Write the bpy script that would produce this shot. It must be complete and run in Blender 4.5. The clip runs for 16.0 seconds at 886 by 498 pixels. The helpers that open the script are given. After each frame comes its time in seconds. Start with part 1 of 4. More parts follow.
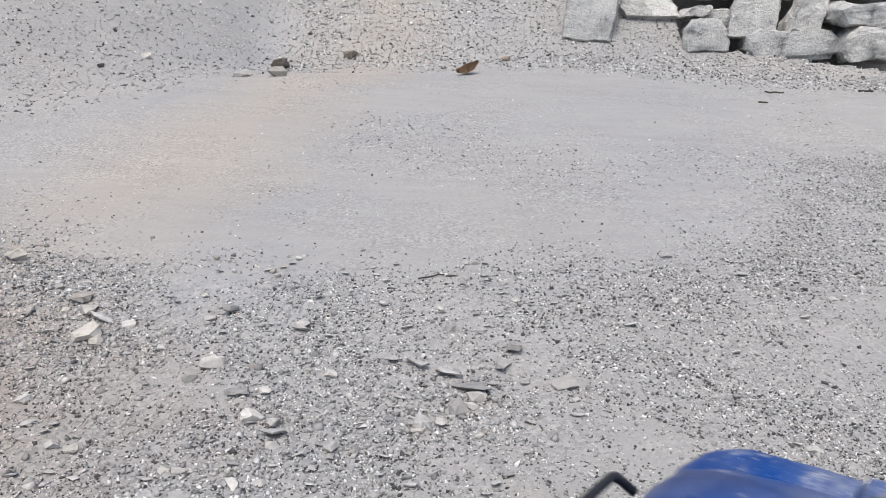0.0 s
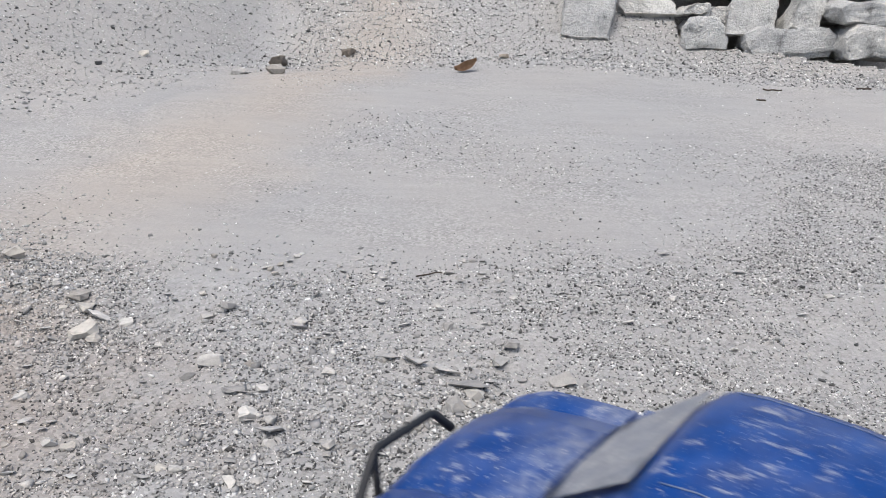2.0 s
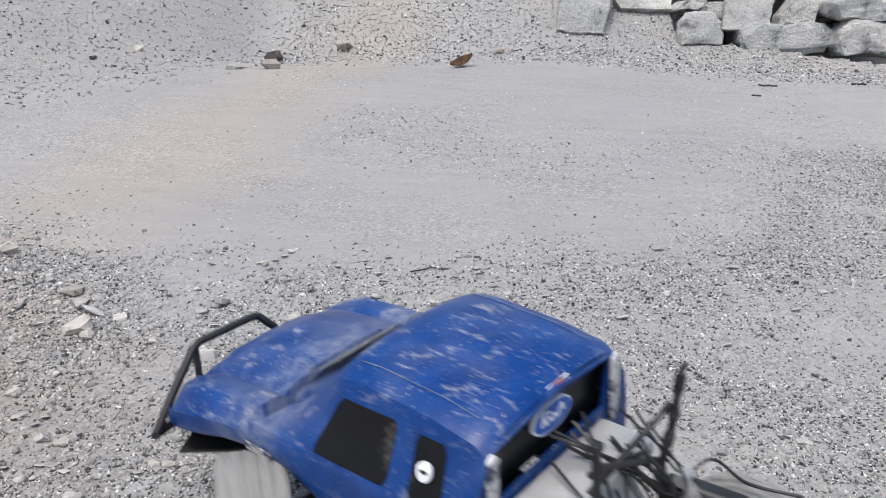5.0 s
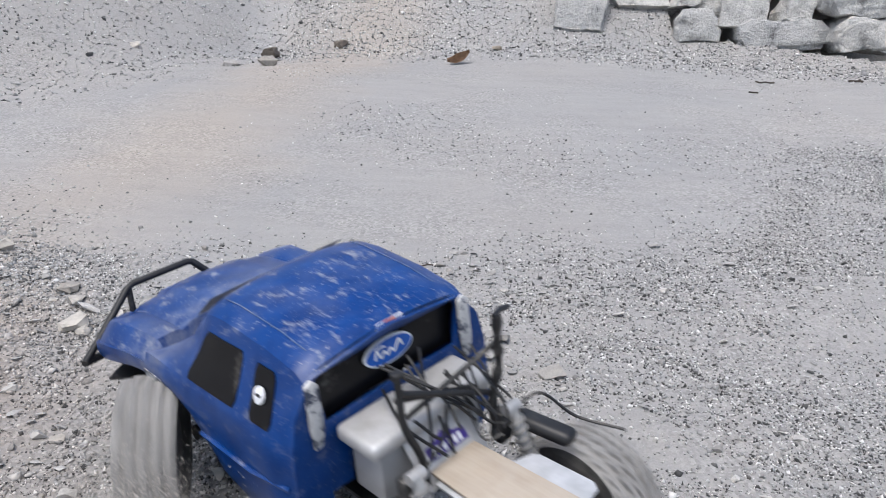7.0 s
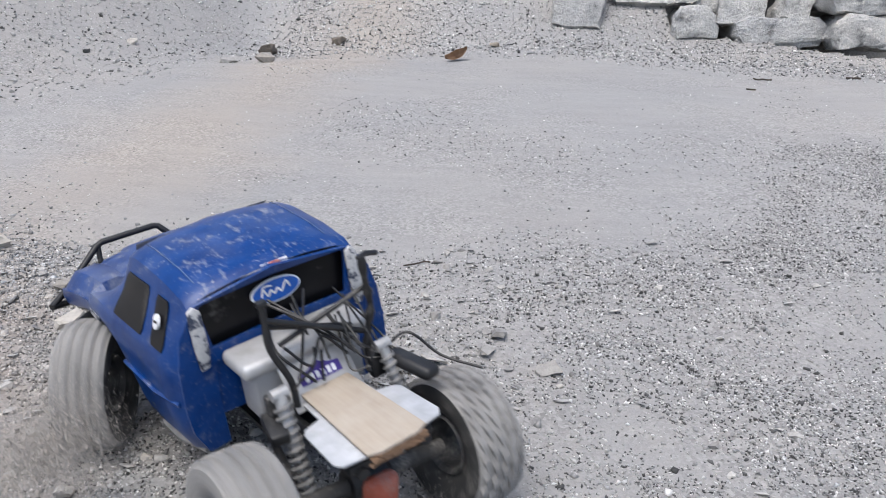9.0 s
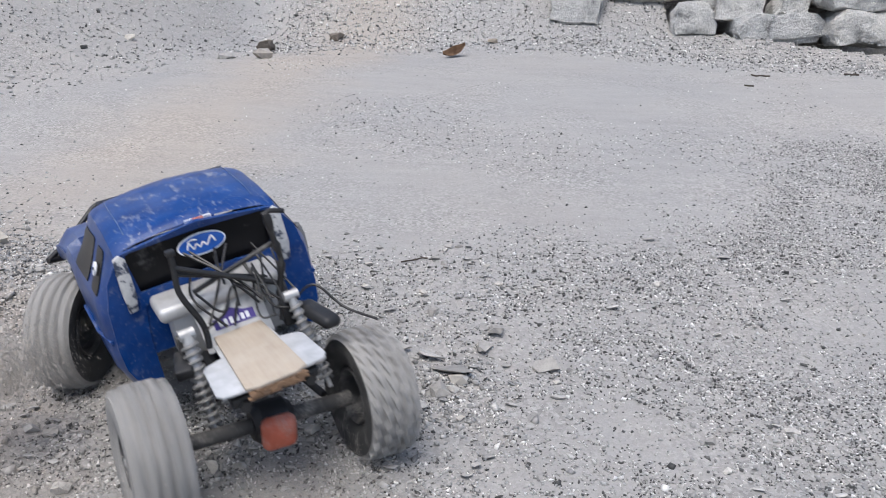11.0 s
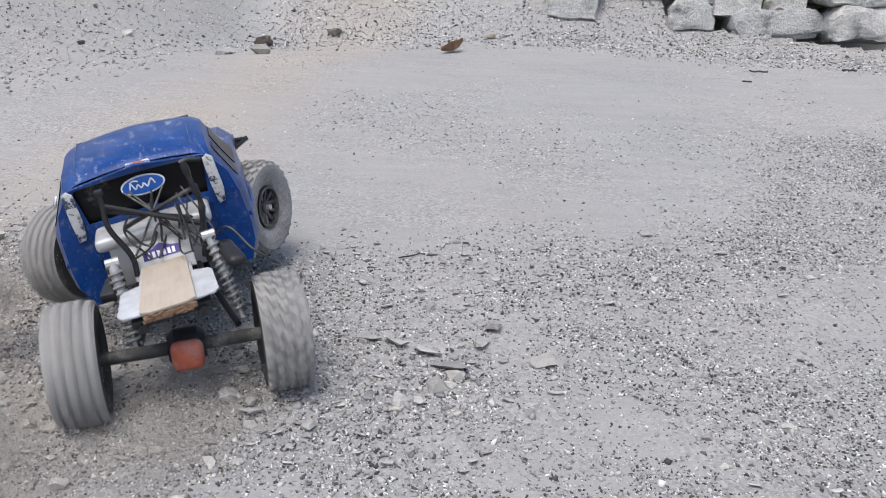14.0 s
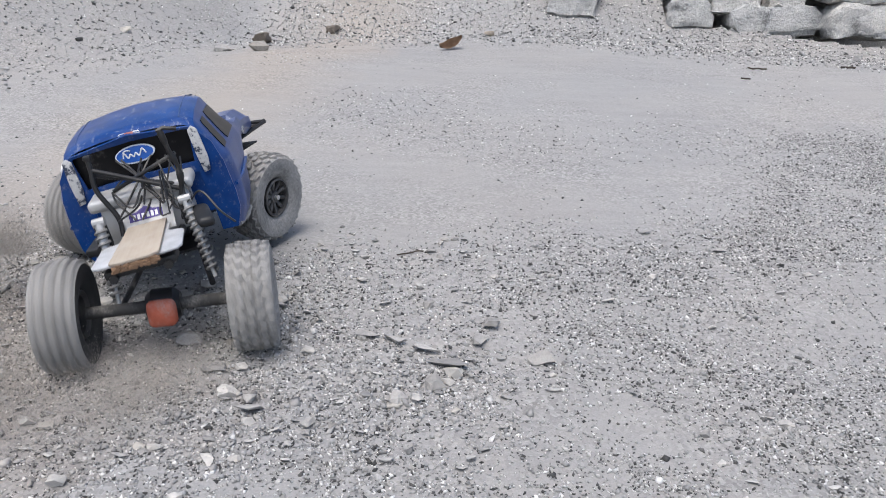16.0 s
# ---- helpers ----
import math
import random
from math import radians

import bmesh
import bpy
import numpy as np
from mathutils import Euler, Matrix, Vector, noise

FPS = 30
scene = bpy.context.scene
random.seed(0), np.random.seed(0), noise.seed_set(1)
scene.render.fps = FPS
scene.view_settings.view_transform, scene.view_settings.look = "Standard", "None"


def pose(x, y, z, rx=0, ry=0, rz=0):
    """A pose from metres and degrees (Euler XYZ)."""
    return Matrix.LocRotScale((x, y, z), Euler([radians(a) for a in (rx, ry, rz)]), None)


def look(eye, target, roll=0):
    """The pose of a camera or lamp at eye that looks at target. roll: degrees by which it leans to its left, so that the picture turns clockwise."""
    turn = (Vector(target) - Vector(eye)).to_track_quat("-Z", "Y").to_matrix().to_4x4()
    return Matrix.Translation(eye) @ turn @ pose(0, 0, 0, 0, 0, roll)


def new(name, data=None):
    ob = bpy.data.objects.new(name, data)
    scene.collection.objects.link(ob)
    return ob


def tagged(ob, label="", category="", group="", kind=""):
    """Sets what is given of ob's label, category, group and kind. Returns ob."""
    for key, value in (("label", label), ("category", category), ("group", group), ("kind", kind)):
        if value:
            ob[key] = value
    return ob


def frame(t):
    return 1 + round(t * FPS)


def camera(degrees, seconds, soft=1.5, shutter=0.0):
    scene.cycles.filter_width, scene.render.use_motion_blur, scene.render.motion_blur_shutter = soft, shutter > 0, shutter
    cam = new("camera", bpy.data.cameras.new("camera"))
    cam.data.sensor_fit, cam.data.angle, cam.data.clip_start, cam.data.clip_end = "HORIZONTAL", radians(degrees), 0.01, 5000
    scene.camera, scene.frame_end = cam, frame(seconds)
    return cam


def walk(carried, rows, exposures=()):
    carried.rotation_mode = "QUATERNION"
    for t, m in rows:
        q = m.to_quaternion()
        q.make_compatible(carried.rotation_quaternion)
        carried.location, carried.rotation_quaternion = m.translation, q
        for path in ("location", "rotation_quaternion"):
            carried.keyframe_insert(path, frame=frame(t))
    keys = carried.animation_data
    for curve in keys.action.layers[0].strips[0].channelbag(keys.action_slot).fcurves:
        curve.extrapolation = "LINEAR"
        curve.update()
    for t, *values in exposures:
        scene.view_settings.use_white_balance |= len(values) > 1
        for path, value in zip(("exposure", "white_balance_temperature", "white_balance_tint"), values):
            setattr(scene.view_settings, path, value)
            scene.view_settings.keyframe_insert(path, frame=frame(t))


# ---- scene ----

# ---- camera ----
cam = camera(54.48, 16.0, soft=0.6, shutter=1.8)
walk(cam, [
    (0, pose(0.0000, 0.0000, 0.5878, 69.001, -1.530, 0.587)),
    (1, pose(0.0006, 0.0000, 0.5879, 68.964, -1.545, 0.548)),
    (2, pose(0.0014, 0.0000, 0.5879, 68.853, -1.565, 0.495)),
    (3, pose(0.0025, 0.0000, 0.5879, 68.761, -1.590, 0.429)),
    (4, pose(0.0037, 0.0000, 0.5879, 68.650, -1.621, 0.350)),
    (5.2, pose(0.0051, 0.0001, 0.5880, 68.526, -1.654, 0.262)),
    (6.5, pose(0.0066, 0.0001, 0.5880, 68.392, -1.691, 0.166)),
    (8, pose(0.0078, 0.0001, 0.5880, 68.263, -1.721, 0.087)),
    (9, pose(0.0089, 0.0001, 0.5881, 68.152, -1.747, 0.022)),
    (10.2, pose(0.0098, 0.0001, 0.5881, 68.009, -1.768, -0.035)),
    (11.5, pose(0.0107, 0.0001, 0.5881, 67.854, -1.792, -0.097)),
    (13, pose(0.0116, 0.0001, 0.5881, 67.743, -1.812, -0.149)),
    (14.5, pose(0.0122, 0.0001, 0.5882, 67.575, -1.827, -0.189)),
    (16, pose(0.0130, 0.0001, 0.5882, 67.445, -1.848, -0.242))],
    exposures=[(0, 0.54, 6600, 8), (4, 0.53, 6520, 8), (8, 0.51, 6350, 9), (12, 0.51, 6380, 9), (16, 0.52, 6420, 9)])

# ---- light: an overcast sky over the pit ----
world = bpy.data.worlds.new("sky")
scene.world = world
world.use_nodes = True
wn = world.node_tree
sky = wn.nodes.new("ShaderNodeTexSky")
sky.sky_type, sky.sun_disc = "NISHITA", False
sky.sun_elevation, sky.sun_rotation = radians(70), radians(-151)
sky.air_density, sky.dust_density, sky.ozone_density = 1.0, 4.0, 1.0
wn.nodes["Background"].inputs["Strength"].default_value = 0.15
wn.links.new(sky.outputs[0], wn.nodes["Background"].inputs["Color"])
sun = new("sun", bpy.data.lights.new("sun", "SUN"))
sun.data.energy, sun.data.angle, sun.data.color = 1.4, radians(34), (0.985, 0.98, 0.965)
sun.matrix_world = look((-0.45, -0.8, 2.5), (0, 0, 0))

# ---- materials ----


def material(name, colour, rough=0.7, metal=0.0):
    """A material and its shader, to which the makers below add grain and wear."""
    m = bpy.data.materials.new(name)
    m.use_nodes = True
    b = m.node_tree.nodes["Principled BSDF"]
    b.inputs["Base Color"].default_value = (*colour, 1)
    b.inputs["Roughness"].default_value = rough
    b.inputs["Metallic"].default_value = metal
    return m, b


def node(m, kind, **values):
    n = m.node_tree.nodes.new("ShaderNode" + kind)
    for k, v in values.items():
        n.inputs[k].default_value = v
    return n


def link(m, a, b):
    m.node_tree.links.new(a, b)


def coords(m):
    return node(m, "TexCoord").outputs["Object"]


def ramp(m, source, stops):
    r = m.node_tree.nodes.new("ShaderNodeValToRGB")
    e = r.color_ramp.elements
    while len(e) < len(stops):
        e.new(0.5)
    for s, (p, c) in zip(e, stops):
        s.position, s.color = p, (*c, 1)
    link(m, source, r.inputs["Fac"])
    return r.outputs["Color"]


def mixed(m, fac, a, b, blend="MIX"):
    n = m.node_tree.nodes.new("ShaderNodeMix")
    n.data_type, n.blend_type = "RGBA", blend
    for socket, v in ((n.inputs["Factor"], fac), (n.inputs[6], a), (n.inputs[7], b)):
        if isinstance(v, (tuple, float, int)):
            socket.default_value = (*v, 1) if isinstance(v, tuple) else v
        else:
            link(m, v, socket)
    return n.outputs[2]


def noise_tex(m, scale, detail=4.0, rough=0.55, vector=None):
    n = node(m, "TexNoise", Scale=scale, Detail=detail, Roughness=rough)
    link(m, vector or coords(m), n.inputs["Vector"])
    return n.outputs["Fac"]


def bump(m, b, height, strength, distance):
    n = node(m, "Bump", Strength=strength, Distance=distance)
    link(m, height, n.inputs["Height"])
    link(m, n.outputs["Normal"], b.inputs["Normal"])


def dusty(name, colour, rough=0.5, metal=0.0, dust=0.4, dust_scale=14.0, dust_colour=(0.36, 0.34, 0.31)):
    """A surface with patches and specks of dry dust on it."""
    m, b = material(name, colour, rough, metal)
    big = ramp(m, noise_tex(m, dust_scale, 6, 0.65), [(0.62 - 0.3 * dust, (0, 0, 0)), (0.95 - 0.3 * dust, (1, 1, 1))])
    fine = ramp(m, noise_tex(m, dust_scale * 9, 3), [(0.35, (0.25,) * 3), (0.75, (1,) * 3)])
    mask = mixed(m, 1.0, big, fine, "MULTIPLY")
    grain = ramp(m, noise_tex(m, 60, 4), [(0.3, tuple(c * 0.82 for c in colour)), (0.7, tuple(min(1, c * 1.15) for c in colour))])
    link(m, mixed(m, mask, grain, dust_colour), b.inputs["Base Color"])
    r = node(m, "MapRange", **{"To Min": rough, "To Max": 0.95})
    link(m, mask, r.inputs["Value"])
    link(m, r.outputs[0], b.inputs["Roughness"])
    if metal:
        r = node(m, "MapRange", **{"To Min": metal, "To Max": 0.0})
        link(m, mask, r.inputs["Value"])
        link(m, r.outputs[0], b.inputs["Metallic"])
    bump(m, b, mask, 0.25, 0.001)
    return m


def brown_soil(m, at, colour):
    """Browner, damper soil mixed into the grey gravel at one end of the yard."""
    d = node(m, "VectorMath")
    d.operation = "DISTANCE"
    link(m, at, d.inputs[0])
    d.inputs[1].default_value = (-0.72, 0.85, 0.0)
    s = node(m, "Math")
    link(m, d.outputs["Value"], s.inputs[0])
    link(m, noise_tex(m, 5, 5, 0.65, at), s.inputs[1])
    tint = ramp(m, s.outputs[0], [(0.62, (0.93, 0.86, 0.805)), (1.0, (1.0, 1.0, 1.0))])
    return mixed(m, 1.0, colour, tint, "MULTIPLY")


def warm_dust(m, at, colour):
    """Fine tan dust blown over the grey along the driven lane and in loose patches."""
    xyz = node(m, "SeparateXYZ")
    link(m, at, xyz.inputs[0])
    lane = node(m, "MapRange", **{"From Min": 1.45, "From Max": 3.45, "To Min": -0.72, "To Max": -0.38})
    lane.clamp = False
    link(m, xyz.outputs["Y"], lane.inputs["Value"])
    away = m.node_tree.nodes.new("ShaderNodeMath")
    away.operation = "SUBTRACT"
    link(m, xyz.outputs["X"], away.inputs[0])
    link(m, lane.outputs[0], away.inputs[1])
    off = m.node_tree.nodes.new("ShaderNodeMath")
    off.operation = "ABSOLUTE"
    link(m, away.outputs[0], off.inputs[0])
    far = m.node_tree.nodes.new("ShaderNodeMath")
    link(m, off.outputs[0], far.inputs[0])
    link(m, ramp(m, noise_tex(m, 2.4, 5, 0.6, at), [(0.3, (0.0,) * 3), (0.7, (0.25,) * 3)]), far.inputs[1])
    lanes = ramp(m, far.outputs[0], [(0.15, (1.0, 1.0, 1.0)), (0.5, (0.0, 0.0, 0.0))])
    drift = ramp(m, noise_tex(m, 0.9, 4, 0.6, at), [(0.42, (0.0,) * 3), (0.66, (0.3,) * 3)])
    both = mixed(m, 1.0, lanes, drift, "LIGHTEN")
    return mixed(m, both, mixed(m, 1.0, colour, (0.99, 0.99, 0.995), "MULTIPLY"), mixed(m, 1.0, colour, (1.11, 1.03, 0.95), "MULTIPLY"))


def ground_material():
    m, b = material("packed_gravel_dust", (0.3, 0.29, 0.27), 0.95)
    at = coords(m)
    patches = ramp(m, noise_tex(m, 1.3, 5, 0.6, at), [(0.35, (0.283, 0.28, 0.274)), (0.55, (0.302, 0.297, 0.287)), (0.72, (0.323, 0.314, 0.3))])
    # thin streaks left by wheels and wind, drawn out across the lane
    mp = node(m, "Mapping", Scale=(1.0, 6.0, 1.0), Rotation=(0.0, 0.0, 0.25))
    link(m, at, mp.inputs["Vector"])
    streaks = ramp(m, noise_tex(m, 4.0, 7, 0.68, mp.outputs[0]), [(0.32, (0.94,) * 3), (0.5, (1.0,) * 3), (0.7, (1.05, 1.05, 1.045))])
    v = node(m, "TexVoronoi", Scale=210.0)
    link(m, at, v.inputs["Vector"])
    grains = ramp(m, v.outputs["Color"], [(0.1, (0.68,) * 3), (0.5, (0.96, 0.955, 0.95)), (0.9, (1.25,) * 3)])
    fine = ramp(m, noise_tex(m, 420, 3, 0.6, at), [(0.3, (0.9,) * 3), (0.7, (1.08,) * 3)])
    # where loose gravel lies the grains show; the driven parts are smooth dust
    loose = ramp(m, noise_tex(m, 3.1, 5, 0.62, at), [(0.42, (0.15,) * 3), (0.62, (1, 1, 1))])
    c = mixed(m, loose, patches, mixed(m, 1.0, patches, grains, "MULTIPLY"))
    c = mixed(m, 1.0, mixed(m, 1.0, c, fine, "MULTIPLY"), streaks, "MULTIPLY")
    link(m, brown_soil(m, at, warm_dust(m, at, c)), b.inputs["Base Color"])
    height = mixed(m, 0.85, v.outputs["Distance"], noise_tex(m, 190, 5, 0.75, at))
    bump(m, b, height, 0.5, 0.003)
    return m


def stone_material(name, dark, light, scale=60.0, per_island=True, pepper=False):
    m, b = material(name, light, 0.88)
    if per_island:
        pick = node(m, "NewGeometry").outputs["Random Per Island"]
    else:
        pick = node(m, "ObjectInfo").outputs["Random"]
    low, high = (0.6, 1.3) if per_island else (0.72, 1.15)
    base = ramp(m, pick, [(0.03, tuple(c * low for c in dark)), (0.15, tuple(c * 0.85 for c in dark)), (0.55, tuple((a + c) / 2 for a, c in zip(dark, light))), (0.7, light), (0.78, tuple(min(0.75, c * (0.4 + 0.53 * high)) for c in light)), (0.92, tuple(min(0.74, c * high) for c in light))])
    if pepper:
        # dark grains, coloured partly for shaded gaps, beside middling, pale and a few white
        base = ramp(m, pick, [(0.04, tuple(c * 0.2 for c in dark)), (0.2, tuple(c * 0.38 for c in dark)), (0.28, tuple(c * 0.95 for c in dark)), (0.66, light), (0.82, tuple(c * 1.3 for c in light)), (0.93, (0.68, 0.67, 0.65))])
    mottle = ramp(m, noise_tex(m, scale, 6, 0.7), [(0.3, (0.72,) * 3), (0.5, (0.98,) * 3), (0.75, (1.18, 1.17, 1.15))])
    c = mixed(m, 1.0, base, mottle, "MULTIPLY")
    link(m, brown_soil(m, coords(m), c) if per_island else c, b.inputs["Base Color"])
    bump(m, b, noise_tex(m, scale * 2.5, 5, 0.7), 0.5, 0.002)
    return m


def boulder_material():
    m, b = material("split_granite", (0.36, 0.36, 0.36), 0.85)
    at = coords(m)
    pick = node(m, "ObjectInfo").outputs["Random"]
    base = ramp(m, pick, [(0.0, (0.46, 0.46, 0.457)), (0.5, (0.54, 0.535, 0.522)), (1.0, (0.62, 0.605, 0.58))])
    blotch = ramp(m, noise_tex(m, 11, 8, 0.72, at), [(0.33, (0.45, 0.445, 0.44)), (0.43, (0.95, 0.95, 0.94)), (0.62, (1.25, 1.24, 1.21))])
    speck = ramp(m, noise_tex(m, 130, 3, 0.7, at), [(0.36, (0.86,) * 3), (0.66, (1.1,) * 3)])
    c = mixed(m, 1.0, mixed(m, 1.0, base, blotch, "MULTIPLY"), speck, "MULTIPLY")
    w = node(m, "TexWave", Scale=2.2, Distortion=9.0, Detail=4.0)
    link(m, at, w.inputs["Vector"])
    vein = ramp(m, w.outputs["Fac"], [(0.985, (0, 0, 0)), (0.998, (0.6,) * 3)])
    link(m, mixed(m, vein, c, (0.55, 0.54, 0.52)), b.inputs["Base Color"])
    bump(m, b, mixed(m, 0.4, noise_tex(m, 22, 8, 0.75, at), noise_tex(m, 90, 5, 0.7, at)), 1.0, 0.035)
    return m


def tyre_material():
    m, b = material("dusty_rubber", (0.03, 0.03, 0.03), 0.9)
    at = coords(m)
    d = ramp(m, noise_tex(m, 30, 5, 0.65, at), [(0.28, (0.16, 0.155, 0.15)), (0.5, (0.27, 0.262, 0.25)), (0.8, (0.34, 0.33, 0.315))])
    f = ramp(m, noise_tex(m, 240, 3, 0.6, at), [(0.3, (0.75,) * 3), (0.7, (1.12,) * 3)])
    link(m, mixed(m, 1.0, d, f, "MULTIPLY"), b.inputs["Base Color"])
    bump(m, b, noise_tex(m, 300, 3, 0.6, at), 0.3, 0.001)
    return m


def diamond_plate():
    m, b = material("diamond_plate", (0.55, 0.55, 0.55), 0.55, 0.45)
    at = coords(m)
    k = node(m, "TexChecker", Scale=150.0)
    mp = node(m, "Mapping", Rotation=(0.3, 0.3, 0.785))
    link(m, at, mp.inputs["Vector"])
    link(m, mp.outputs[0], k.inputs["Vector"])
    mask = ramp(m, noise_tex(m, 35, 5, 0.65, at), [(0.45, (0, 0, 0)), (0.75, (0.8,) * 3)])
    link(m, mixed(m, mask, (0.5, 0.5, 0.5), (0.38, 0.37, 0.35)), b.inputs["Base Color"])
    bump(m, b, k.outputs["Fac"], 0.5, 0.0012)
    return m


def wood_material():
    m, b = material("worn_plywood", (0.5, 0.38, 0.26), 0.75)
    at = coords(m)
    mp = node(m, "Mapping", Scale=(60.0, 6.0, 60.0))
    link(m, at, mp.inputs["Vector"])
    g = ramp(m, noise_tex(m, 3, 6, 0.6, mp.outputs[0]), [(0.3, (0.33, 0.275, 0.215)), (0.7, (0.4, 0.34, 0.27))])
    d = ramp(m, noise_tex(m, 30, 6, 0.65, at), [(0.4, (0, 0, 0)), (0.75, (0.75,) * 3)])
    link(m, mixed(m, d, g, (0.42, 0.375, 0.32)), b.inputs["Base Color"])
    return m


def chipped_lens():
    """White decal film, scratched through to the dark shell in places."""
    m, b = material("chipped_white_lens", (0.55, 0.55, 0.53), 0.45)
    at = coords(m)
    chips = ramp(m, noise_tex(m, 95, 6, 0.7, at), [(0.44, (0.03, 0.04, 0.07)), (0.5, (0.45, 0.45, 0.45)), (0.7, (0.6, 0.6, 0.58))])
    link(m, chips, b.inputs["Base Color"])
    return m


def scuffed_paint():
    """Blue paint with streaks, chips and specks of pale dust."""
    m, b = material("scuffed_blue_paint", (0.01, 0.05, 0.2), 0.3)
    b.inputs["Specular IOR Level"].default_value = 0.28
    at = coords(m)
    mp = node(m, "Mapping", Scale=(1.0, 0.4, 1.0), Rotation=(0.0, 0.0, 0.35))
    link(m, at, mp.inputs["Vector"])
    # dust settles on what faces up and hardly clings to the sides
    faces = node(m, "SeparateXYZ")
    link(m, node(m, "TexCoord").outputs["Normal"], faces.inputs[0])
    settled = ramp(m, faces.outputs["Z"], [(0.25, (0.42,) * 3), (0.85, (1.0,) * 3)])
    streak = ramp(m, noise_tex(m, 75, 6, 0.7, mp.outputs[0]), [(0.555, (0, 0, 0)), (0.69, (0.55,) * 3)])
    speck = ramp(m, noise_tex(m, 300, 3, 0.6, at), [(0.63, (0, 0, 0)), (0.71, (0.6,) * 3)])
    film = ramp(m, noise_tex(m, 18, 5, 0.6, at), [(0.45, (0.0,) * 3), (0.8, (0.12,) * 3)])
    tone = ramp(m, noise_tex(m, 30, 4, 0.6, at), [(0.3, (0.0018, 0.028, 0.138)), (0.7, (0.003, 0.046, 0.205))])
    # dust caked where the windshield meets the hood
    split = node(m, "SeparateXYZ")
    link(m, at, split.inputs[0])
    band = ramp(m, split.outputs["Y"], [(0.17, (0,) * 3), (0.215, (0.4,) * 3), (0.24, (0.4,) * 3), (0.285, (0,) * 3)])
    cake = mixed(m, 1.0, band, ramp(m, noise_tex(m, 55, 6, 0.7, at), [(0.38, (0.1,) * 3), (0.62, (1,) * 3)]), "MULTIPLY")
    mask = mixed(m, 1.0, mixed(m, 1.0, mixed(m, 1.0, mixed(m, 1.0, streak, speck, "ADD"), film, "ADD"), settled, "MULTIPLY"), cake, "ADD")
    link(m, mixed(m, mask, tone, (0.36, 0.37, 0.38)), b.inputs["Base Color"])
    r = node(m, "MapRange", **{"To Min": 0.28, "To Max": 0.9})
    link(m, mask, r.inputs["Value"])
    link(m, r.outputs[0], b.inputs["Roughness"])
    bump(m, b, mask, 0.2, 0.0006)
    return m


GROUND = ground_material()
PEBBLE = stone_material("pebbles", (0.26, 0.257, 0.252), (0.37, 0.364, 0.353), pepper=True)
CHIP = stone_material("gravel_chips", (0.29, 0.285, 0.277), (0.37, 0.362, 0.348))
STONE = stone_material("loose_stone", (0.34, 0.328, 0.31), (0.46, 0.44, 0.41), 70, False)
TAN_STONE = stone_material("tan_stone", (0.36, 0.335, 0.3), (0.45, 0.42, 0.375), 70, False)
SLATE = stone_material("slate_flake", (0.32, 0.312, 0.3), (0.43, 0.415, 0.395), 70, False)
BOULDER = boulder_material()
CLOD = stone_material("earth_clod", (0.2, 0.17, 0.14), (0.36, 0.31, 0.25), 90, False)
LEAF = dusty("dry_leaf", (0.2, 0.12, 0.07), 0.8, 0, 0.3, 30)
TWIG = dusty("dry_twig", (0.055, 0.043, 0.034), 0.9, 0, 0.05, 40)
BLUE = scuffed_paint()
SEAM = dusty("dusty_seam", (0.07, 0.11, 0.22), 0.8, 0.0, 0.4, 40)
WINDSHIELD = dusty("dusty_windshield", (0.15, 0.165, 0.2), 0.6, 0.0, 1.0, 45, (0.43, 0.42, 0.41))
GREY_DUST = dusty("dust_caked_paint", (0.3, 0.29, 0.27), 0.9, 0.0, 0.4, 30)
BLACK = dusty("black_steel", (0.012, 0.012, 0.013), 0.5, 0.0, 0.2, 25)
AXLE = dusty("dusty_axle", (0.04, 0.039, 0.038), 0.8, 0.0, 0.45, 35)
RIM = dusty("dusty_dark_rim", (0.05, 0.05, 0.052), 0.5, 0.2, 0.55, 30)
SMOKED = dusty("smoked_window", (0.006, 0.006, 0.007), 0.3, 0.0, 0.08, 22)
SMOKED.node_tree.nodes["Principled BSDF"].inputs["Specular IOR Level"].default_value = 0.2
WHITE = dusty("white_plastic", (0.42, 0.43, 0.445), 0.45, 0.0, 0.25, 25)
LENS = chipped_lens()
RED = dusty("red_paint", (0.42, 0.1, 0.055), 0.65, 0.0, 0.6, 40)
AMBER = dusty("amber_lens", (0.5, 0.2, 0.04), 0.35, 0.0, 0.3, 30)
SIGN_BLUE = dusty("sign_blue", (0.015, 0.09, 0.38), 0.3, 0.0, 0.08, 25)
SIGN_WHITE = dusty("sign_white", (0.75, 0.76, 0.78), 0.4, 0.0, 0.05, 25)
PURPLE = dusty("sign_purple", (0.045, 0.025, 0.2), 0.45, 0.0, 0.12, 25)
STEEL = dusty("dull_steel", (0.42, 0.42, 0.42), 0.45, 0.5, 0.5, 40)
SPRING = dusty("grey_spring", (0.17, 0.167, 0.163), 0.55, 0.0, 0.35, 60)
TYRE = tyre_material()
INNER_WALL = dusty("darker_inner_rubber", (0.035, 0.035, 0.035), 0.85, 0.0, 0.35, 30)
PLATE = diamond_plate()
WOOD = wood_material()
RAW_WOOD = dusty("raw_wood_end", (0.2, 0.12, 0.07), 0.85, 0.0, 0.25, 60)
DUST = material("airborne_dust", (0.38, 0.35, 0.315), 1.0)[0]

# ---- mesh tools ----


